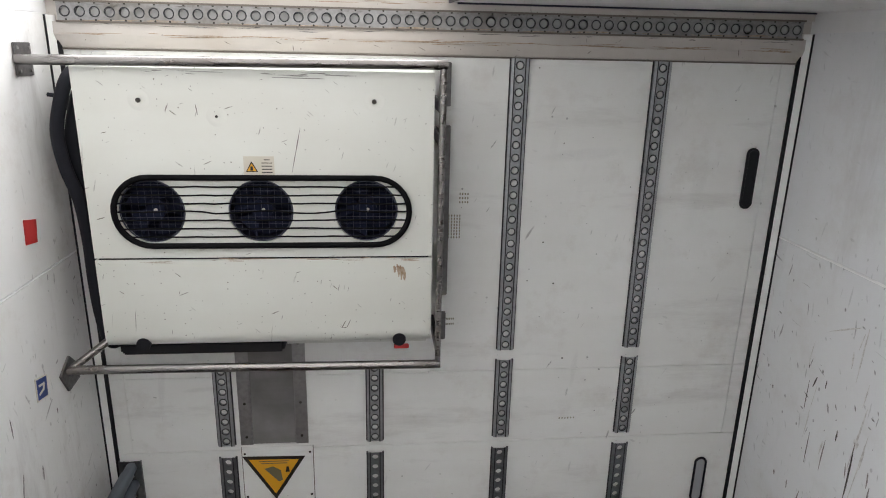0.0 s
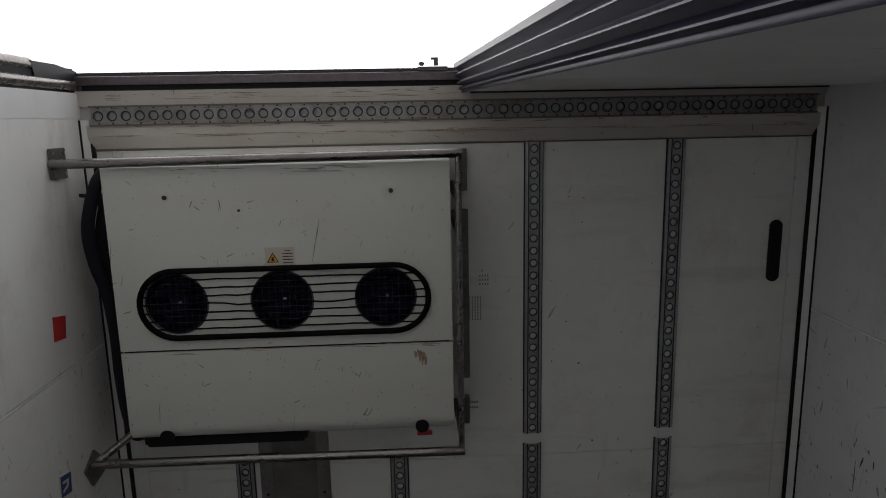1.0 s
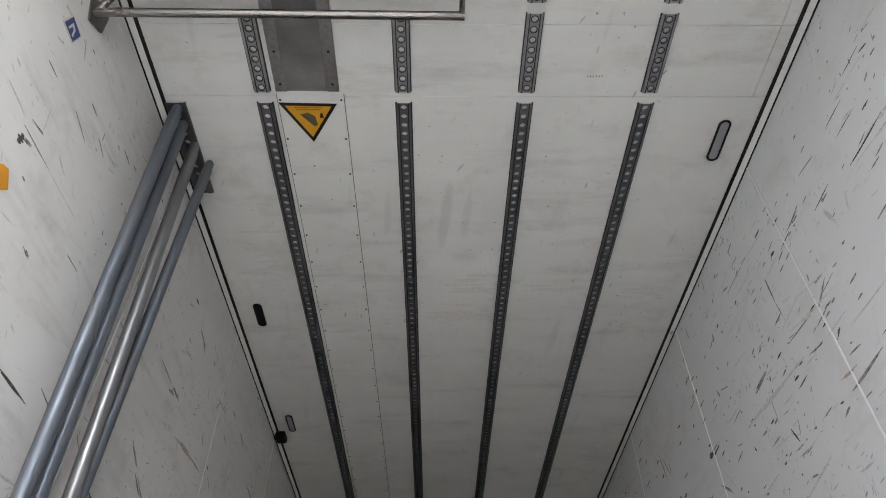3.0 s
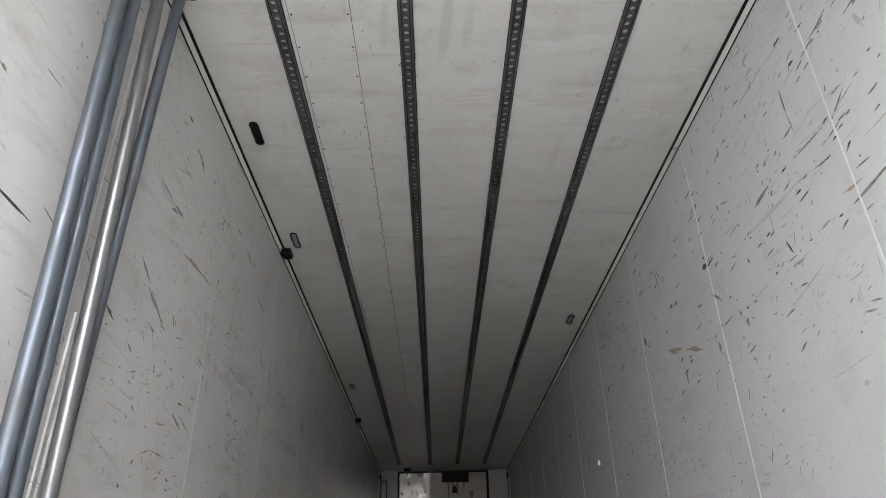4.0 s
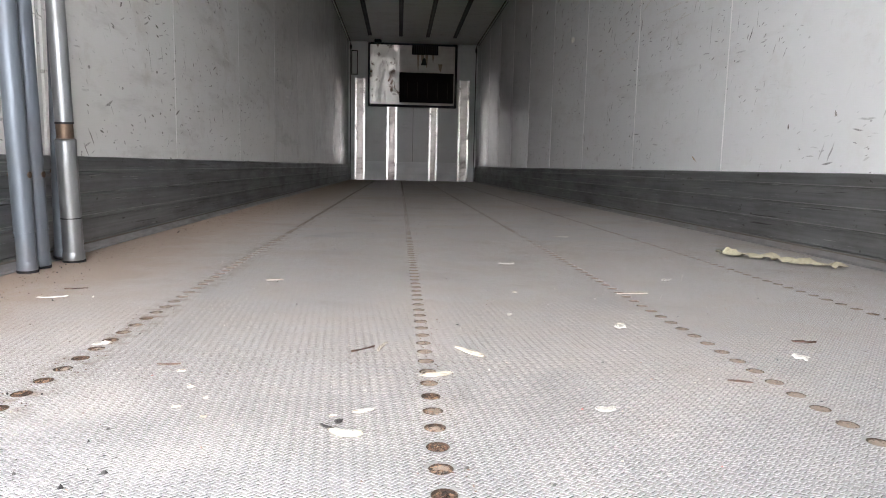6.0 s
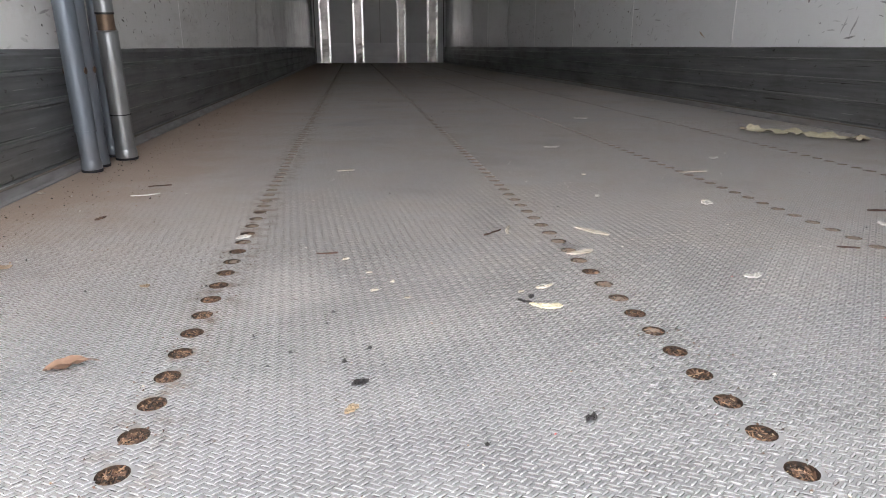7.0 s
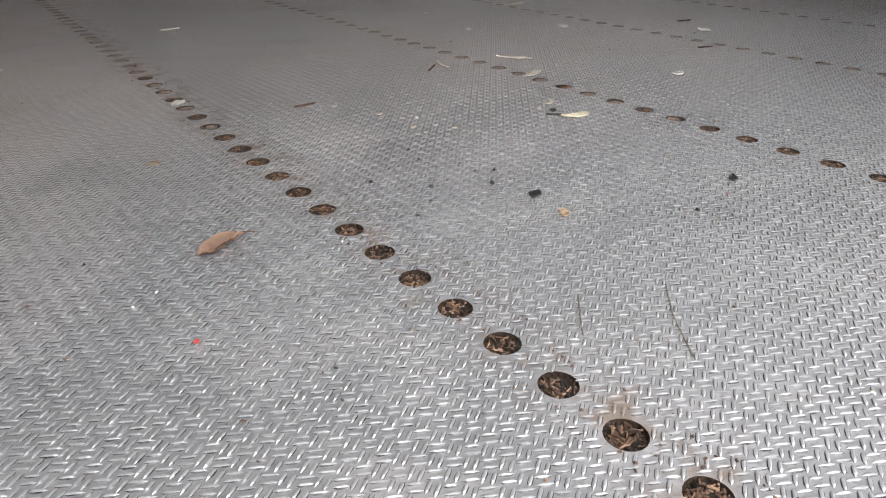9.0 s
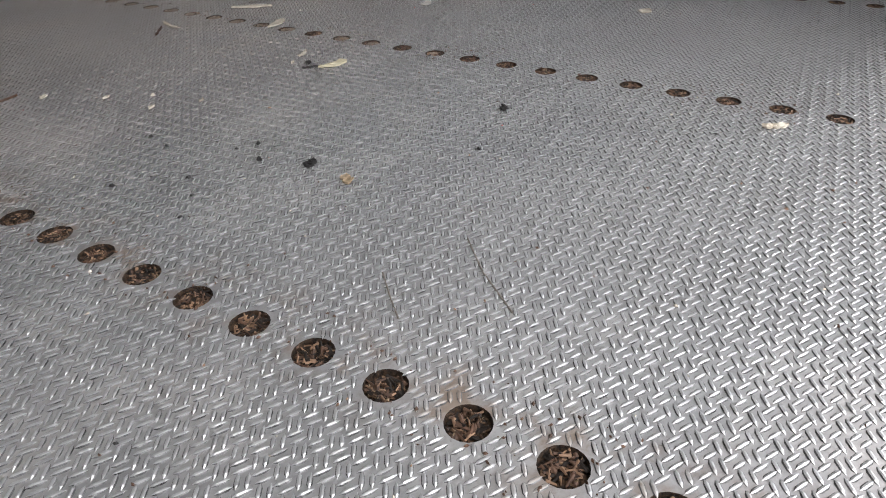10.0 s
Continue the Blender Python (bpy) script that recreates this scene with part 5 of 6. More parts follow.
def small_scuffs(wall_name, count, y0, y1, z0, z1, tone, size, seed, lean):
    """Countless short marks rubbed along a wall by loads, mostly level, thicker in loose clusters."""
    wall = bpy.data.objects[wall_name]
    x, lift = (W, -0.0005) if wall_name == "wall_right" else (-W, 0.0005)
    rng = random.Random(seed)
    s = Shape()
    made = 0
    while made < count:
        y, z = rng.uniform(y0, y1), rng.uniform(z0, z1)
        if noise.noise((y * 1.3 + seed, z * 2.2, 0.5)) < rng.uniform(-0.35, 0.45):
            continue
        ln = rng.uniform(*size) * rng.choice((0.4, 0.7, 1.0, 1.0, 1.8))
        a = rng.gauss(radians(lean), 0.12) if rng.random() < 0.9 else rng.uniform(0.9, 2.2)
        d = Vector((0, math.cos(a), math.sin(a))) * ln
        p = Vector((x, y, z))
        ribbon(s, p, p + d, rng.uniform(0.003, 0.007) * (0.7 + 0.2 * y), "x", rng, lift)
        made += 1
    tagged(held("small_scuffs", s, SCUFFS[tone], wall), "countless short rubbed marks on the lining", kind="stuff")


small_scuffs("wall_right", 75, 1.3, 5.0, 1.35, 2.35, "d", (0.02, 0.06), 3, -4)
small_scuffs("wall_right", 200, 1.2, 7.0, 1.1, 2.45, "m", (0.02, 0.08), 4, -4)
small_scuffs("wall_right", 90, 1.2, 7.0, 1.0, 2.4, "g", (0.06, 0.2), 5, -2)
small_scuffs("wall_left", 90, 1.4, 5.5, 1.0, 2.3, "m", (0.02, 0.07), 6, -12)
small_scuffs("wall_left", 70, 1.4, 6.5, 0.5, 2.3, "g", (0.06, 0.18), 7, -6)


def ceiling_smudge(x0, x1, y, spread, count, seed):
    """A faint brownish band of rubbed dirt across the ceiling."""
    rng = random.Random(seed)
    s = Shape()
    for k in range(count):
        x, v = rng.uniform(x0, x1), rng.gauss(y, spread)
        ln = rng.uniform(0.05, 0.28)
        ribbon(s, Vector((x, v, HT)), Vector((min(x + ln, x1), v + rng.uniform(-0.015, 0.015), HT)), rng.uniform(0.008, 0.03), "z", rng, -0.0003 - 0.00001 * k)
    tagged(held("smudge", s, SCUFFS["f"], bpy.data.objects["ceiling"]), "faint brownish smudges on the lining", kind="stuff")


ceiling_smudge(-0.2, 0.2, 3.08, 0.05, 12, 51)
ceiling_smudge(0.28, 0.68, 3.08, 0.03, 10, 52)
ceiling_smudge(0.78, 1.1, 3.1, 0.03, 9, 53)
ceiling_smudge(-1.15, -0.84, 2.75, 0.16, 14, 54)
ceiling_smudge(-0.2, 0.2, 3.28, 0.05, 7, 55)


def edge_grime(owner, name, mat, y, z, x0, x1, count, size, lift=-0.0005):
    """Broken lines of dirt along an edge that runs across the trailer."""
    s = Shape()
    for _ in range(count):
        x = srng.uniform(x0, x1)
        ln = srng.uniform(*size) * srng.choice((0.4, 1.0, 1.0, 2.0))
        dy = srng.gauss(0, 0.003)
        ribbon(s, Vector((x, y + dy, z)), Vector((min(x + ln, x1 + 0.02), y + dy + srng.uniform(-0.003, 0.003), z)), srng.uniform(0.0008, 0.0026), "z", srng, lift)
    tagged(held(name, s, mat, owner, "broken line of brown dirt along an edge"), "broken line of brown dirt along an edge", kind="stuff")


edge_grime(head, "edge_grime", RUST, 0.3745, 2.5835, -1.19, 1.15, 70, (0.02, 0.12))
edge_grime(head, "edge_grime", SCUFFS["m"], 0.3225, 2.5835, -1.19, 1.15, 60, (0.02, 0.12))
edge_grime(head, "edge_grime", RUST, 0.413, 2.5878, -1.2, 1.15, 70, (0.02, 0.12))
edge_grime(head, "edge_grime", RUST, 0.295, 2.588, -1.2, 0.0, 26, (0.02, 0.09))
edge_grime(head, "edge_grime", SCUFFS["m"], 0.283, 2.588, -1.2, 0.0, 26, (0.01, 0.05))
edge_grime(head, "edge_grime", SCUFFS["m"], 0.386, 2.588, -1.2, 1.15, 30, (0.01, 0.06))
edge_grime(ev, "edge_grime", RUST, EYS + 0.005, EZ, EX0 + 0.01, EX1 - 0.06, 16, (0.02, 0.09))
edge_grime(ev, "edge_grime", SCUFFS["m"], 0.512, EZ, EX0 + 0.05, EX1 - 0.1, 12, (0.02, 0.08))


for x0, x1, y0, y1, nx, ny in ((0.007, 0.055, 0.985, 1.075, 5, 8), (0.044, 0.081, 0.906, 0.95, 4, 3), (0.008, 0.04, 1.369, 1.41, 5, 2), (0.46, 0.53, 1.80, 1.815, 6, 1)):
    s = Shape()
    for i in range(nx):
        for k in range(ny):
            u, v = x0 + (x1 - x0) * (i + 0.5) / nx, y0 + (y1 - y0) * (k + 0.5) / ny
            s.box(u - 0.0018, u + 0.0018, v - 0.0035, v + 0.0035, HT - 0.0005, HT - 0.0001)
    thing("stamp_print", s, PRINT_GREY, "small grid of grey printed dashes on the ceiling", "print", "stamp prints on the ceiling", kind="stuff")

# ---------------------------------------------------------------- load poles
RUSTY = metal_mat("rusty_steel", (0.16, 0.115, 0.085), 0.6, (0.1, 0.055, 0.03), 0.8)
track = [(-1.2295, 2.313), (-1.2295, 2.393), (-1.222, 2.393), (-1.222, 2.379), (-1.226, 2.376), (-1.226, 2.359), (-1.2205, 2.355), (-1.2205, 2.343), (-1.226, 2.339), (-1.226, 2.325), (-1.222, 2.322), (-1.222, 2.313)]
part("wall_track", Shape().prism(track, "z", 0.29, 1.15), WHITE_WALL_L, bpy.data.objects["wall_left"], "pale ribbed vertical strip on the wall")
def pole(name, foot, top, r, mat, label, joints=(), tip=None):
    p = holder(name, foot, label, "load bar", "load bars leaning at the wall")
    f, t = Vector(foot), Vector(top)
    d = (t - f).normalized()
    ln = (t - f).length
    step = 0.33 if tip else 0.1
    start = 0.372 if tip else step
    low = r * (1.14 if tip else 0.93)
    held("tube", Shape().tube([f + d * start, f + d * (ln - 0.06)], r, 20), mat, p, smooth=True)
    held("inner_tube", Shape().tube([f + d * 0.03, f + d * step], low, 20), mat, p, smooth=True)
    held("foot", Shape().tube([f, f + d * 0.004, f + d * 0.022, f + d * 0.03], [low * 1.02, low * 1.08, low * 1.08, low], 20), mat, p, "worn foot", smooth=True)
    held("sole", Shape().tube([f + d * 0.0002, f + d * 0.004, f + d * 0.0075], [low * 1.08, low * 1.13, low * 1.1], 20), RUBBER, p, "black rubber sole", smooth=True)
    held("head", Shape().tube([f + d * (ln - 0.06), f + d * (ln - 0.012), f + d * ln], [r * 0.85, r * 0.85, r * 0.5], 20), mat, p, smooth=True)
    if tip:
        held("neck", Shape().tube([f + d * 0.332, f + d * 0.336, f + d * 0.372, f + d * 0.374], [r * 1.0, r * 0.93, r * 0.93, r * 0.9], 20), RUSTY, p, "rusty neck of the telescope", smooth=True)
        held("step", Shape().tube([f + d * 0.326, f + d * 0.331, f + d * 0.334], [low, low * 1.04, low * 0.9], 20), mat, p, smooth=True)
        held("dark_edge", Shape().tube([f + d * 0.372, f + d * 0.377], r * 1.015, 20), tip, p, smooth=True)
    else:
        held("bolt", Shape().disc((f + d * 0.24)[:], 0.008, "x", 12, 2.08 * r), RUSTY, p, "small bolt through the tube", smooth=True)
    for at, rr, w in joints:
        held("collar", Shape().tube([f + d * at, f + d * (at + w)], r * rr, 20), tip or mat, p, "dark collar", smooth=True)
    return p


pole("load_bar", (-1.16, 2.1, 0.0), (-1.15, 1.941, 2.588), 0.0235, POLE_BLUE, "blue-grey steel load bar standing against the wall", ((0.098, 1.04, 0.004),))
pole("load_bar", (-1.166, 2.175, 0.0), (-1.147, 2.015, 2.588), 0.0225, POLE_BLUE, "blue-grey steel load bar standing against the wall", ((0.098, 1.04, 0.004),))
pole("load_bar", (-1.18, 2.31, 0.006), (-1.09, 2.221, 2.588), 0.0205, POLE_BLUE, "grey steel load bar standing behind the silver bar")
pole("load_bar", (-1.136, 2.285, 0.0), (-1.128, 2.125, 2.588), 0.0225, POLE_SILVER, "scratched silver telescopic load bar with rusty neck", ((0.12, 1.15, 0.003),), RUBBER)

# ---------------------------------------------------------------- bulkhead at the far end
bulk = tagged(part("wall_front", Shape().box(-1.30, 1.30, Y1, Y1 + 0.09, -0.12, 2.66), BULK_GREY), "grey front bulkhead with aluminium guard rails", "wall", kind="structure")
part("lower_band", Shape().box(-1.2, 1.2, Y1 - 0.012, Y1 - 0.002, 0.0, 0.36, 0.003), BULK_BAND, bulk, "lighter aluminium band along the floor")
part("panel_joint", Shape().box(0.0, 0.006, Y1 - 0.004, Y1 - 0.001, 0.36, 1.41), SEAM_DARK, bulk)


def guard_bars(x0, x1, top):
    g = holder("guard_bars", (x0, Y1, 0), "pair of bright aluminium guard bars with dented strip between", "guard bar", "guard bars on the bulkhead")
    for x in (x0, x1):
        held("bar", Shape().prism([(x - 0.02, Y1 - 0.013), (x - 0.016, Y1 - 0.045), (x + 0.016, Y1 - 0.045), (x + 0.02, Y1 - 0.013)], "z", 0.003, top), ALU_BRIGHT, g)
    s = Shape()
    rng = random.Random(int(x0 * 100))
    n = 40
    for k in range(n + 1):
        z = 0.003 + (top - 0.003) * k / n
        for x in (x0 + 0.016, (x0 + x1) / 2, x1 - 0.016):
            dent = 0.006 if z < 0.4 or rng.random() < 0.08 else 0.0012
            s.v.append((x, Y1 - 0.022 + rng.uniform(-dent, dent), z))
    for k in range(n):
        for j in range(2):
            s.f.append((3 * k + j, 3 * k + j + 1, 3 * k + j + 4, 3 * k + j + 3))
    held("dented_strip", s, STRIP_STEEL, g, "dented reflective strip")


guard_bars(-1.09, -0.93, 1.92)
guard_bars(-0.48, -0.32, 1.41)
guard_bars(0.33, 0.46, 1.41)
guard_bars(0.89, 1.06, 1.92)
for sx in (-1, 1):
    part("corner_seal", Shape().box(*sorted((sx * 1.2, sx * 1.186)), Y1 - 0.012, Y1 - 0.001, 0.0, HT - 0.02), RUBBER, bulk, "dark corner joint")
unit = holder("cooling_unit", (0, Y1, 1.4), "grimy cooling unit with dark intake grille on the bulkhead", "cooling unit")
held("frame", Shape().box(-0.862, 0.825, Y1 - 0.12, Y1 - 0.001, 1.395, 2.57, 0.008), BLACK_PLASTIC, unit, "dark frame")
held("face", Shape().box(-0.822, 0.775, Y1 - 0.15, Y1 - 0.115, 1.435, 2.53, 0.006), GRIMY_CASE, unit, "grimy pale face panel")
held("intake", Shape().box(-0.27, 0.755, Y1 - 0.165, Y1 - 0.149, 1.475, 2.03, 0.004), INTAKE_BLACK, unit, "dark intake opening")
for k in range(5):
    x = -0.12 + k * 0.19
    held("slat", Shape().box(x, x + 0.008, Y1 - 0.172, Y1 - 0.164, 1.56, 1.86), SCREW, unit)
held("upper_grille", Shape().box(-0.04, 0.455, Y1 - 0.16, Y1 - 0.149, 2.36, 2.54, 0.003), INTAKE_BLACK, unit, "dark upper grille")
for k in range(14):
    x = -0.03 + k * 0.034
    held("slat", Shape().box(x, x + 0.01, Y1 - 0.168, Y1 - 0.159, 2.37, 2.53), SCREW, unit)
held("emblem", Shape().prism([(0.13, 2.17), (0.25, 2.17), (0.21, 2.30), (0.17, 2.30)], "y", Y1 - 0.156, Y1 - 0.149), PRINT_BLACK, unit, "dark worn emblem shape")
for x, z0, z1, w in ((0.08, 2.06, 2.36, 0.022), (0.16, 2.2, 2.36, 0.03), (0.24, 2.12, 2.36, 0.026), (0.36, 2.22, 2.36, 0.02), (0.5, 2.05, 2.2, 0.04)):
    held("drip_stain", Shape().prism([(x - w, z1), (x + w, z1), (x + w * 0.7, (z0 + z1) / 2), (x + w * 0.2, z0), (x - w * 0.3, z0 + 0.02), (x - w * 0.8, (z0 + z1) / 2)], "y", Y1 - 0.1518, Y1 - 0.149), RUST, unit, "brown drip stain")
film = Shape()
rng = random.Random(3)
nx, nz = 16, 28
for k in range(nz + 1):
    for j in range(nx + 1):
        x, z = -0.82 + 0.55 * j / nx, 1.44 + 1.08 * k / nz
        d = 0.018 + 0.02 * noise.noise((x * 6, z * 3.2, 1.0)) + 0.008 * noise.noise((x * 17, z * 9, 4.0))
        film.v.append((x + 0.012 * noise.noise((z * 8, x, 2.0)), Y1 - 0.165 - max(0.0, d), z))
for k in range(nz):
    for j in range(nx):
        a = k * (nx + 1) + j
        film.f.append((a, a + 1, a + nx + 2, a + nx + 1))
held("torn_film", film, FILM, unit, "crumpled reflective foil, stained brown")
box_b = holder("junction_box", (-0.68, Y1 - 0.2, 2.55), "small black box above the cooling unit", "box")
held("body", Shape().box(-0.74, -0.61, Y1 - 0.3, Y1 - 0.14, 2.545, 2.599, 0.008), BLACK_PLASTIC, box_b)
ins = holder("inspection_frame", (-1.12, Y1, 2.0), "narrow dark framed opening in the bulkhead", "frame")
for a, b, c, d in ((-1.18, -1.165, 1.98, 2.43), (-1.075, -1.06, 1.98, 2.43), (-1.165, -1.075, 1.98, 1.995), (-1.165, -1.075, 2.415, 2.43)):
    held("frame_bar", Shape().box(a, b, Y1 - 0.02, Y1 - 0.001, c, d), BLACK_PLASTIC, ins)
for sx in (-1, 1):
    hk = holder("corner_clip", (sx * 1.19, Y1, 2.5), "small dark corner clip on the bulkhead", "clip")
    held("clip", Shape().box(sx * 1.19 - 0.02, sx * 1.19 + 0.02, Y1 - 0.03, Y1 - 0.001, 2.45, 2.53, 0.008), BLACK_PLASTIC, hk)


# ---------------------------------------------------------------- litter on the floor
def chip(name, at, length, width, turn, mat, label, category="debris", height=0.004, group="bits on the floor", curl=0.08):
    """A small ragged flake, bent and twisted along its length, lying on the tread."""
    rng = random.Random(int(at[0] * 9173 + at[1] * 7919))
    s = Shape()
    n, m = 8, 4
    ca, sa = math.cos(radians(turn)), math.sin(radians(turn))
    skew = rng.uniform(-0.5, 0.5)
    twist = rng.uniform(-0.25, 0.25)
    bend = rng.uniform(-0.12, 0.12) * length
    thin = min(height, 0.0016)
    top = []
    for k in range(n + 1):
        u = k / n - 0.5
        wl = width * 0.66 * (1 - (abs(u) * 2) ** 4 * 0.5) * rng.uniform(0.55, 1.15)
        wr = width * 0.66 * (1 - (abs(u) * 2) ** 4 * 0.5) * rng.uniform(0.55, 1.15)
        for j in range(m + 1):
            f = j / m
            y = -wl + (wl + wr) * f + bend * (0.25 - u * u) * 4
            x = u * length + skew * (f - 0.5) * width
            z = curl * length * u * u * 0.6 + twist * u * y + height * 0.7 * abs(noise.noise((u * 4 + at[0] * 50, f * 3, at[1] * 50)))
            top.append((x, y, max(0.0, z)))
    for layer in (0, 1):
        for x, y, z in top:
            s.v.append((at[0] + x * ca - y * sa, at[1] + x * sa + y * ca, 0.0009 + z + layer * thin))
    q = (n + 1) * (m + 1)
    for k in range(n):
        for j in range(m):
            a = k * (m + 1) + j
            s.f += [(a, a + 1, a + m + 2, a + m + 1), (q + a, q + a + m + 1, q + a + m + 2, q + a + 1)]
        for a in (k * (m + 1), k * (m + 1) + m):
            s.f.append((a, a + m + 1, q + a + m + 1, q + a))
    for a0 in (0, n * (m + 1)):
        for j in range(m):
            s.f.append((a0 + j, a0 + j + 1, q + a0 + j + 1, q + a0 + j))
    return thing(name, s, mat, label, category, group, smooth=False)


def leaf(at, length, width, turn, mat, label, lift=0.012, curl=0.5, crumple=0.003):
    ca, sa = math.cos(radians(turn)), math.sin(radians(turn))
    base = holder("leaf", (at[0], at[1], 0.001), label, "leaf", "dry leaves on the floor")
    s = Shape()
    n, m = 14, 6
    for layer in (0, 1):
        for k in range(n + 1):
            u = k / n
            w = width * math.sin(math.pi * min(1.0, u * 0.97 + 0.02)) ** 0.8 * (1 - 0.35 * u)
            for j in range(m + 1):
                v = j / m - 0.5
                x, y = (u - 0.5) * length, v * 2 * w * 0.5
                z = 0.001 + curl * abs(v) * w * 1.2 + lift * u * u * 0.6 + crumple * noise.noise((u * 5, v * 4, length * 40)) + layer * 0.0005
                s.v.append((at[0] + x * ca - y * sa, at[1] + x * sa + y * ca, max(z, 0.0008 + layer * 0.0005)))
    q = (n + 1) * (m + 1)
    for layer in (0, 1):
        for k in range(n):
            for j in range(m):
                a = layer * q + k * (m + 1) + j
                s.f.append((a, a + 1, a + m + 2, a + m + 1) if layer else (a, a + m + 1, a + m + 2, a + 1))
    held("blade", s, mat, base, fix=False, smooth=True)
    e = length / 2
    st = [(at[0] + d * ca, at[1] + d * sa, 0.0018 + lift * 0.6 * f) for d, f in ((e * 0.96, 0.9), (e * 1.2, 0.8), (e * 1.5, 0.5))]
    held("stalk", Shape().tube(st, [0.0009, 0.0007, 0.0005], 6), CHIP_BROWN, base, "thin dark stalk")


leaf((-0.797, 1.0), 0.04, 0.024, 8, LEAF_BROWN, "curled reddish-brown dry leaf on the tread plate")
leaf((-1.043, 1.011), 0.032, 0.017, 205, LEAF_YELLOW, "small yellow-brown dry leaf on the tread plate", 0.006)
leaf((-1.1, 1.315), 0.044, 0.04, 208, LEAF_GREY, "grey-brown torn dry leaf on the tread plate", 0.012, 0.35, 0.012)
chip("bark_piece", (-1.012, 1.328), 0.036, 0.013, 2, CHIP_TAN, "flat tan piece of bark on the floor", height=0.006)
chip("straw", (-0.95, 1.795), 0.056, 0.0043, 18, CHIP_WHITE, "pale straw on the dusty floor", height=0.002, curl=0.05)
chip("straw", (-0.945, 1.885), 0.046, 0.0038, 14, CHIP_BROWN, "dark straw on the dusty floor", height=0.002, curl=0.05)
chip("paper_chip", (-0.7, 1.44), 0.022, 0.0119, 20, CHIP_WHITE, "white paper chip at the edge of a floor hole")
chip("black_chip", (-0.521, 0.934), 0.015, 0.008, 10, CHIP_BLACK, "black plastic chip on the tread plate")
chip("red_crumb", (-0.854, 0.885), 0.0035, 0.0024, 30, CHIP_RED, "small red crumb on the tread plate")
chip("wood_chip", (-0.303, 1.094), 0.034, 0.0115, -12, CREAM, "tan wood chip on the tread plate")
chip("wood_chip", (-0.14, 1.397), 0.064, 0.0105, -55, CHIP_STRAW, "long pale wood chip on the tread plate")
chip("wood_chip", (-0.196, 1.29), 0.042, 0.0105, 22, CHIP_STRAW, "pale wood chip at a floor hole")
chip("twig", (-0.272, 1.425), 0.052, 0.0048, 75, CHIP_STRAW, "short pale twig on the tread plate", height=0.003)
chip("twig", (-0.302, 1.414), 0.046, 0.0026, 42, CHIP_BROWN, "thin brown twig on the tread plate", height=0.002, curl=0.05)
chip("wood_chip", (-0.288, 1.156), 0.024, 0.0051, 20, CHIP_STRAW, "pale splinter on the tread plate")
chip("pebble", (-0.335, 0.848), 0.010, 0.007, 15, CHIP_BLACK, "dark grey crumb on the tread plate", height=0.008)
chip("crumb", (-0.529, 0.888), 0.014, 0.007, 60, CHIP_TAN, "tan crumb on the tread plate")
chip("wood_chip", (-0.256, 0.613), 0.024, 0.0076, -60, CHIP_STRAW, "pale greenish chip on the tread plate")
chip("wood_chip", (0.091, 0.845), 0.022, 0.0136, -20, CHIP_STRAW, "cream chip on the tread plate")
chip("wood_chip", (-0.004, 1.16), 0.026, 0.0102, 10, CHIP_WHITE, "white chip on the tread plate")
chip("paper_chip", (0.068, 2.34), 0.040, 0.0170, -5, CHIP_WHITE, "white paper scrap on the dusty floor")
chip("paper_chip", (0.427, 3.13), 0.056, 0.0255, 0, CHIP_WHITE, "pale paper scrap on the dusty floor")
chip("paper_chip", (0.446, 2.08), 0.024, 0.0170, 0, CHIP_WHITE, "small white scrap on the dusty floor")
chip("straw", (-0.545, 2.018), 0.04, 0.0085, 12, CHIP_STRAW, "pale straw on the dusty floor", height=0.002, curl=0.05)
chip("straw", (0.285, 1.882), 0.072, 0.0068, 5, CHIP_STRAW, "pale straw on the dusty floor", height=0.002, curl=0.05)
chip("paper_chip", (-0.035, 1.66), 0.016, 0.007, 80, CHIP_WHITE, "tiny white scrap on the dusty floor")
chip("straw", (0.212, 1.259), 0.032, 0.0034, -20, CHIP_BROWN, "thin dark straw on the tread plate", height=0.002, curl=0.05)
chip("paper_chip", (0.15, 1.565), 0.024, 0.0170, 20, CHIP_WHITE, "crumpled white scrap on the tread plate", height=0.008)
chip("paper_chip", (0.368, 1.368), 0.022, 0.0170, 70, CHIP_WHITE, "crumpled white scrap on the tread plate", height=0.008)
chip("straw", (0.432, 1.467), 0.040, 0.0068, -10, CHIP_BROWN, "dark straw on the tread plate", height=0.003)
chip("twig", (-0.565, 1.335), 0.032, 0.0016, 3, CHIP_BROWN, "thin brown twig on the tread plate", height=0.002, curl=0.03)
chip("straw", (-0.324, 1.11), 0.02, 0.0032, -40, CHIP_BLACK, "thin dark stalk beside the wood chip", height=0.002, curl=0.05)
chip("pebble", (-0.313, 1.124), 0.008, 0.006, 20, CHIP_BLACK, "small black crumb on the tread plate", height=0.006)
chip("bark_piece", (-0.971, 1.6), 0.026, 0.007, 75, CHIP_BROWN, "dark brown bark crumb on the dusty floor")
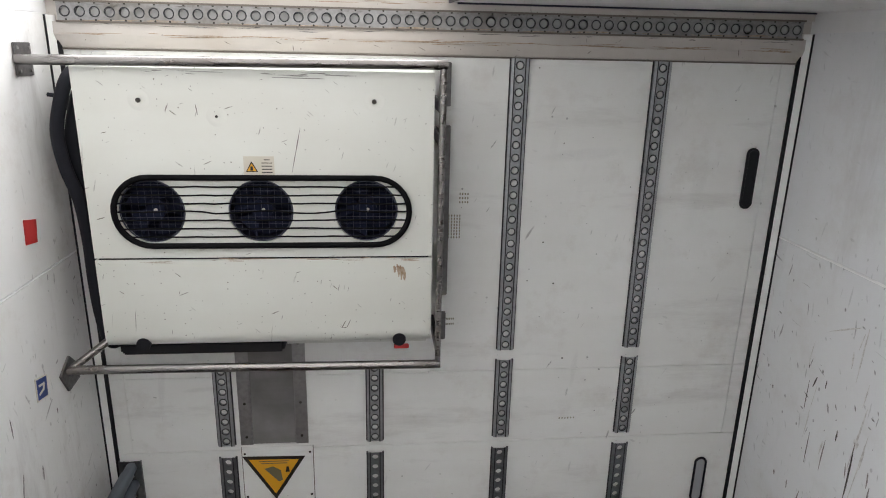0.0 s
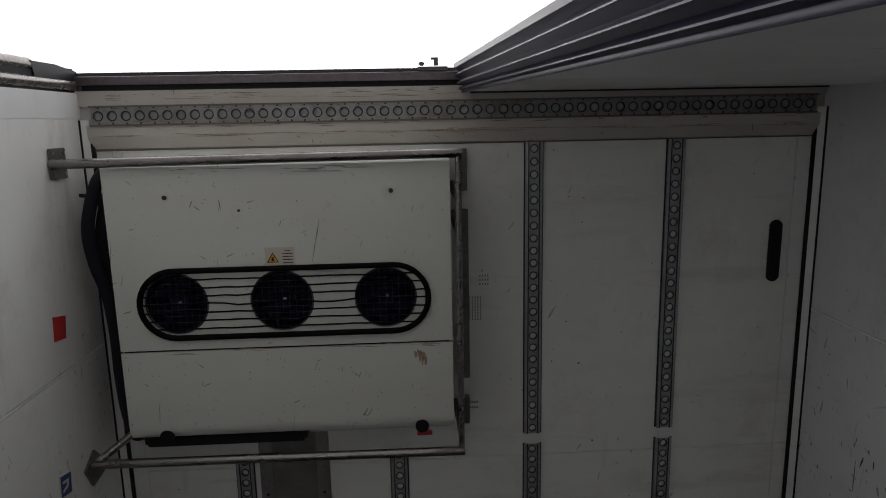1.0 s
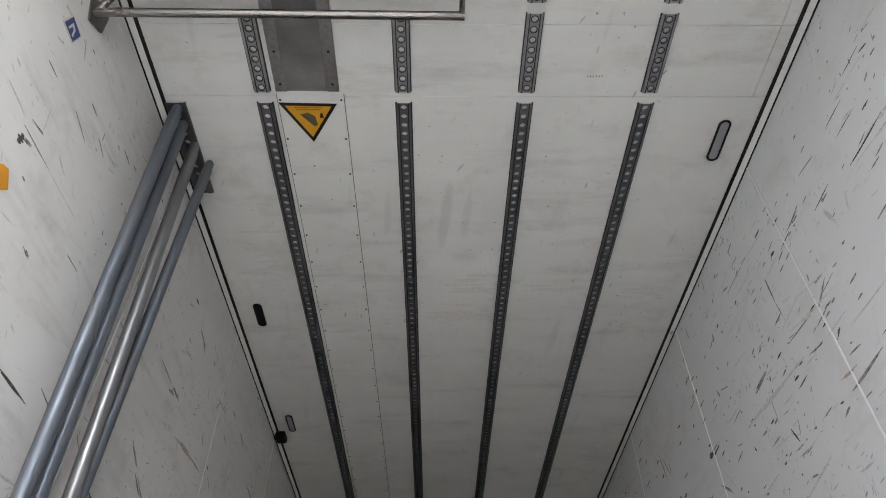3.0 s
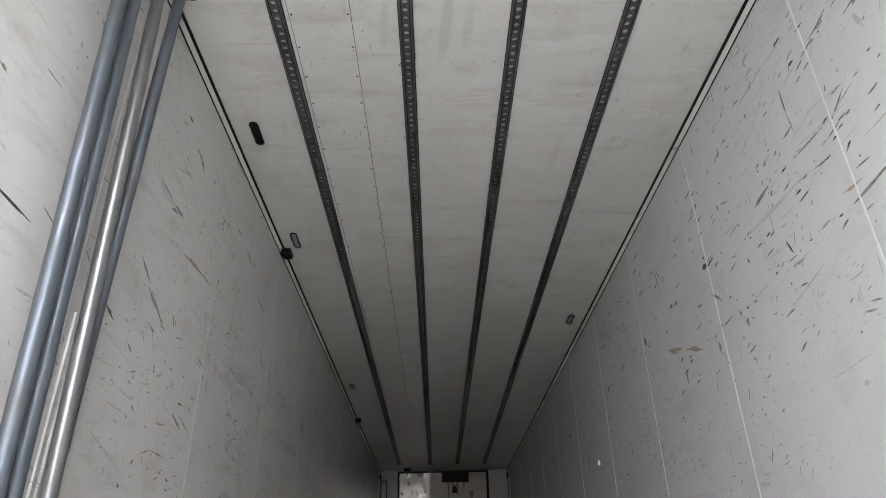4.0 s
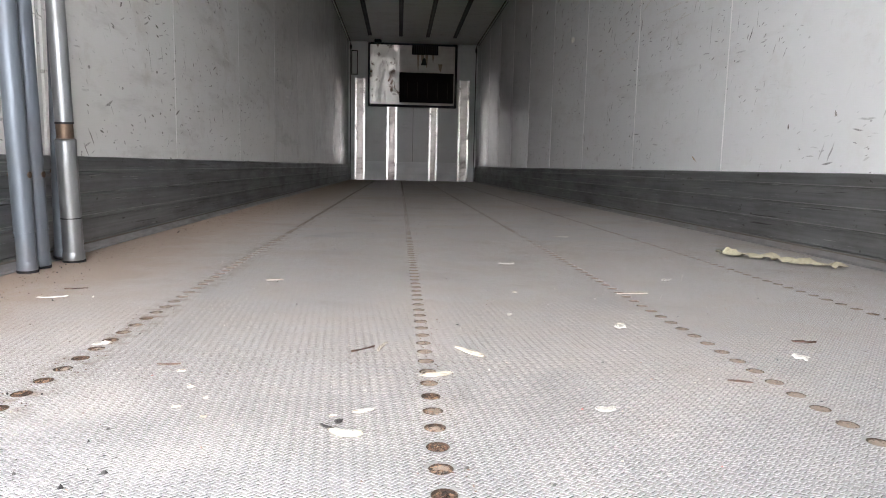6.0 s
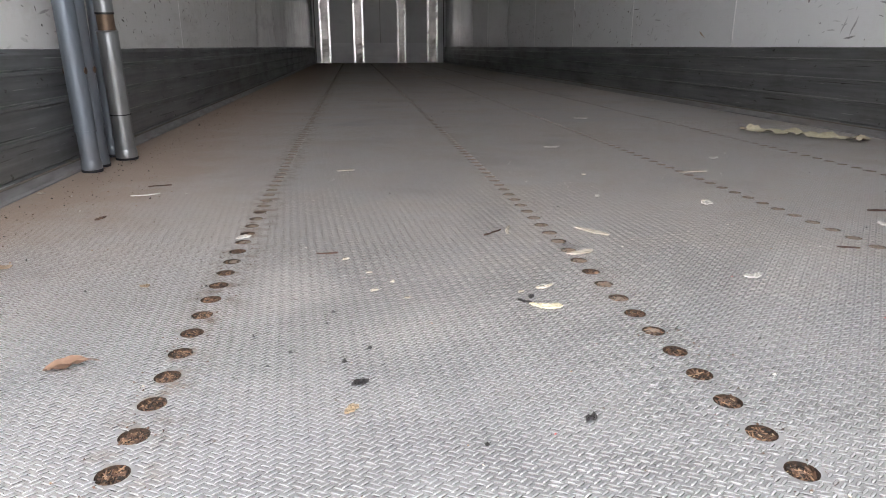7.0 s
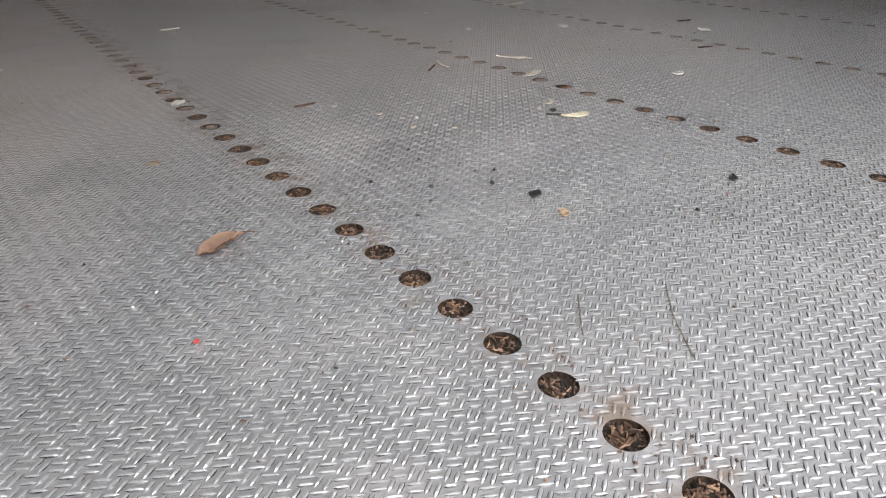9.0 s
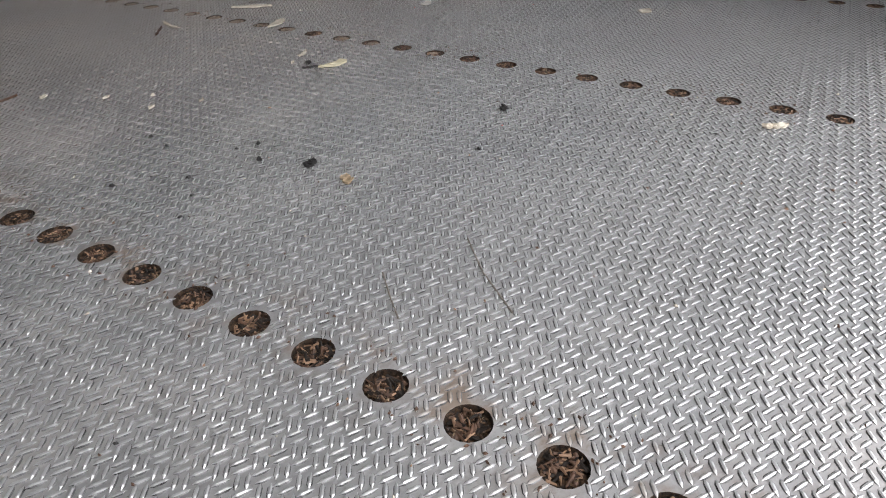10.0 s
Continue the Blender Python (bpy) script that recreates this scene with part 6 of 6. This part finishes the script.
for at, ln, wd, tn in (((-0.506, 1.239), 0.012, 0.007, 5), ((-0.501, 1.169), 0.014, 0.007, 15), ((-0.462, 1.139), 0.009, 0.006, 0), ((-0.321, 1.141), 0.011, 0.005, 20), ((-0.538, 1.303), 0.016, 0.01, 30),
                       ((-1.168, 1.836), 0.018, 0.009, 10), ((0.014, 1.886), 0.018, 0.012, 30), ((0.158, 1.587), 0.02, 0.013, 10), ((-0.477, 1.2), 0.007, 0.006, 40)):
    chip("paper_chip", at, ln * 0.7, wd * 0.45, tn, CHIP_STRAW, "tiny white paper chip on the tread plate")
chip("wood_chip", (-0.79, 1.225), 0.011, 0.0068, 10, CHIP_TAN, "tan crumb on the tread plate")

tape = holder("cream_strip", (0.9, 2.6, 0), "crumpled cream plastic strip lying on the floor", "strip")
s = Shape()
n = 30
rng = random.Random(8)
pts = [Vector((0.87, 2.64, 0)), Vector((0.942, 2.53, 0)), Vector((1.005, 2.43, 0)), Vector((1.08, 2.3, 0))]
path = smooth_path(pts, 10)
for layer in (0, 1):
    for k, p in enumerate(path):
        f = k / (len(path) - 1)
        w = 0.042 * (1 - 0.5 * abs(f - 0.4)) * rng.uniform(0.75, 1.15)
        for e in (-1, 0, 1):
            z = 0.003 + 0.034 * abs(noise.noise((f * 9, e * 1.7, 2.2))) + (0.014 * max(0, 1 - f * 6) if e > 0 else 0) + layer * 0.0012
            s.v.append((p.x + e * w * 0.88, p.y + e * w * 0.47, z))
q = 3 * len(path)
for layer in (0, 1):
    for k in range(len(path) - 1):
        for j in range(2):
            a = layer * q + 3 * k + j
            s.f.append((a, a + 1, a + 4, a + 3))
held("strip", s, CREAM, tape, smooth=True)


def scatter(name, count, mat, label, size, region, seed, clump=None):
    """Countless tiny crumbs lying on the floor, in one mesh."""
    rng = random.Random(seed)
    s = Shape()
    for _ in range(count):
        x, y = rng.uniform(region[0], region[1]), region[2] + (region[3] - region[2]) * rng.random() ** 1.5
        if clump and rng.random() < 0.5:
            x = clump + abs(rng.gauss(0, 0.1))
        a, b, c = rng.uniform(*size), rng.uniform(0.35, 0.8), rng.uniform(0, 6.28)
        h = a * rng.uniform(0.25, 0.5)
        ux, uy = math.cos(c) * a / 2, math.sin(c) * a / 2
        vx, vy = -uy * b, ux * b
        z = 0.0007
        s.add([(x - ux, y - uy, z), (x + vx, y + vy, z), (x + ux, y + uy, z), (x - vx, y - vy, z), (x + ux * 0.3, y + uy * 0.2, z + h), (x - ux * 0.4, y - uy * 0.3, z + h)],
              [(0, 1, 5), (1, 4, 5), (1, 2, 4), (2, 3, 4), (3, 5, 4), (3, 0, 5)])
    return thing(name, s, mat, label, "debris", kind="stuff")


REG = (-1.17, 1.15, 0.45, 5.5)
scatter("pale_crumbs", 700, CHIP_STRAW, "tiny pale crumbs scattered over the floor", (0.001, 0.0035), REG, 11)
scatter("white_flecks", 160, CHIP_WHITE, "tiny white flecks scattered over the floor", (0.0015, 0.0045), (-1.15, 0.9, 0.9, 3.2), 17)
scatter("dark_crumbs", 1900, CHIP_BROWN, "tiny dark brown crumbs scattered over the floor", (0.001, 0.0038), REG, 12, -1.16)
scatter("tan_crumbs", 420, HUSK, "tiny tan crumbs scattered over the floor", (0.0015, 0.004), REG, 13, -1.16)
scatter("black_crumbs", 320, CHIP_BLACK, "small black crumbs scattered over the floor", (0.002, 0.0065), REG, 14, -1.16)
scatter("black_crumbs", 10, CHIP_BLACK, "small black crumbs lying together on the floor", (0.004, 0.009), (-0.64, -0.5, 0.95, 1.12), 16)
for k, rx in enumerate(ROW_X[:2]):
    scatter("hole_crumbs", 260, CHIP_BROWN, "brown plant crumbs lying round the floor holes", (0.001, 0.0036), (rx - 0.028, rx + 0.034, 0.6, 1.7), 31 + k)
scatter("red_crumbs", 10, CHIP_RED, "few tiny red crumbs on the floor", (0.002, 0.0035), (-1.0, 0.5, 0.8, 2.2), 15)


def hole_litter(rx, ys, n, seed, mat, size, wide, count, top):
    rng = random.Random(seed)
    s = Shape()
    for k in range(n):
        for _ in range(count):
            t, r = rng.uniform(0, 6.28), 0.0098 * math.sqrt(rng.random())
            x, y = rx + r * math.cos(t), ys + k * PITCH + r * math.sin(t)
            l, w = min(rng.uniform(*size), 2 * (0.0118 - r) + 0.003), rng.uniform(*wide)
            c = rng.uniform(0, 6.28)
            ux, uy, vx, vy = math.cos(c) * l / 2, math.sin(c) * l / 2, -math.sin(c) * w, math.cos(c) * w
            za, zb = rng.uniform(-0.0048, top), rng.uniform(-0.0048, top)
            tw = rng.uniform(-0.5, 0.5) * w
            s.add([(x - ux - vx, y - uy - vy, za - tw), (x + ux - vx * 0.5, y + uy - vy * 0.5, zb), (x + ux + vx * 0.4, y + uy + vy * 0.4, zb + tw), (x - ux + vx, y - uy + vy, za),
                   (x - ux, y - uy, za + 0.0008), (x + ux, y + uy, zb + 0.0008)], [(0, 1, 5, 4), (3, 4, 5, 2), (0, 4, 3), (1, 2, 5)])
    return thing("hole_debris", s, mat, "brown plant litter lying in the floor holes", "debris", kind="stuff")


for rx, ys, sd in zip(ROW_X, starts, (21, 22, 23, 24)):
    hole_litter(rx, ys, 26, sd, CHIP_BROWN, (0.003, 0.008), (0.0006, 0.0015), 30, -0.0005)
    hole_litter(rx, ys, 26, sd + 10, HUSK, (0.002, 0.006), (0.0004, 0.0012), 26, -0.0003)
    hole_litter(rx, ys, 26, sd + 20, CHIP_DARK, (0.003, 0.009), (0.0006, 0.0015), 34, -0.0006)
    hole_litter(rx, ys, 26, sd + 30, CHIP_TAN, (0.002, 0.005), (0.0004, 0.0009), 4, -0.001)


def hole_fill(rx, ys, first, last, seed):
    """Dust settled in the holes further in, leaving a dark crescent at one side."""
    rng = random.Random(seed)
    s = Shape()
    for k in range(first, last):
        full = min(1.0, (k - first + 4) / 12)
        if rng.random() > 0.35 + 0.65 * full:
            continue
        r = 0.0121 * (0.55 + 0.43 * full * rng.uniform(0.8, 1.0))
        a = rng.uniform(0, 6.28)
        cx, cy = rx + (0.0119 - r) * math.cos(a), ys + k * PITCH + (0.0119 - r) * math.sin(a)
        ring = [(cx + r * rng.uniform(0.86, 1.0) * math.cos(t * 0.524), cy + r * rng.uniform(0.86, 1.0) * math.sin(t * 0.524), -0.0018 + 0.0012 * full) for t in range(12)]
        s.add(ring + [(cx, cy, -0.0003)], [(t, (t + 1) % 12, 12) for t in range(12)])
    return thing("hole_dust", s, SILT, "grey-brown dust settled in the floor holes", "dust", kind="stuff")


for rx, ys, sd, first in zip(ROW_X, starts, (41, 42, 43, 44), (17, 10, 4, 2)):
    hole_fill(rx, ys, first, 257, sd)
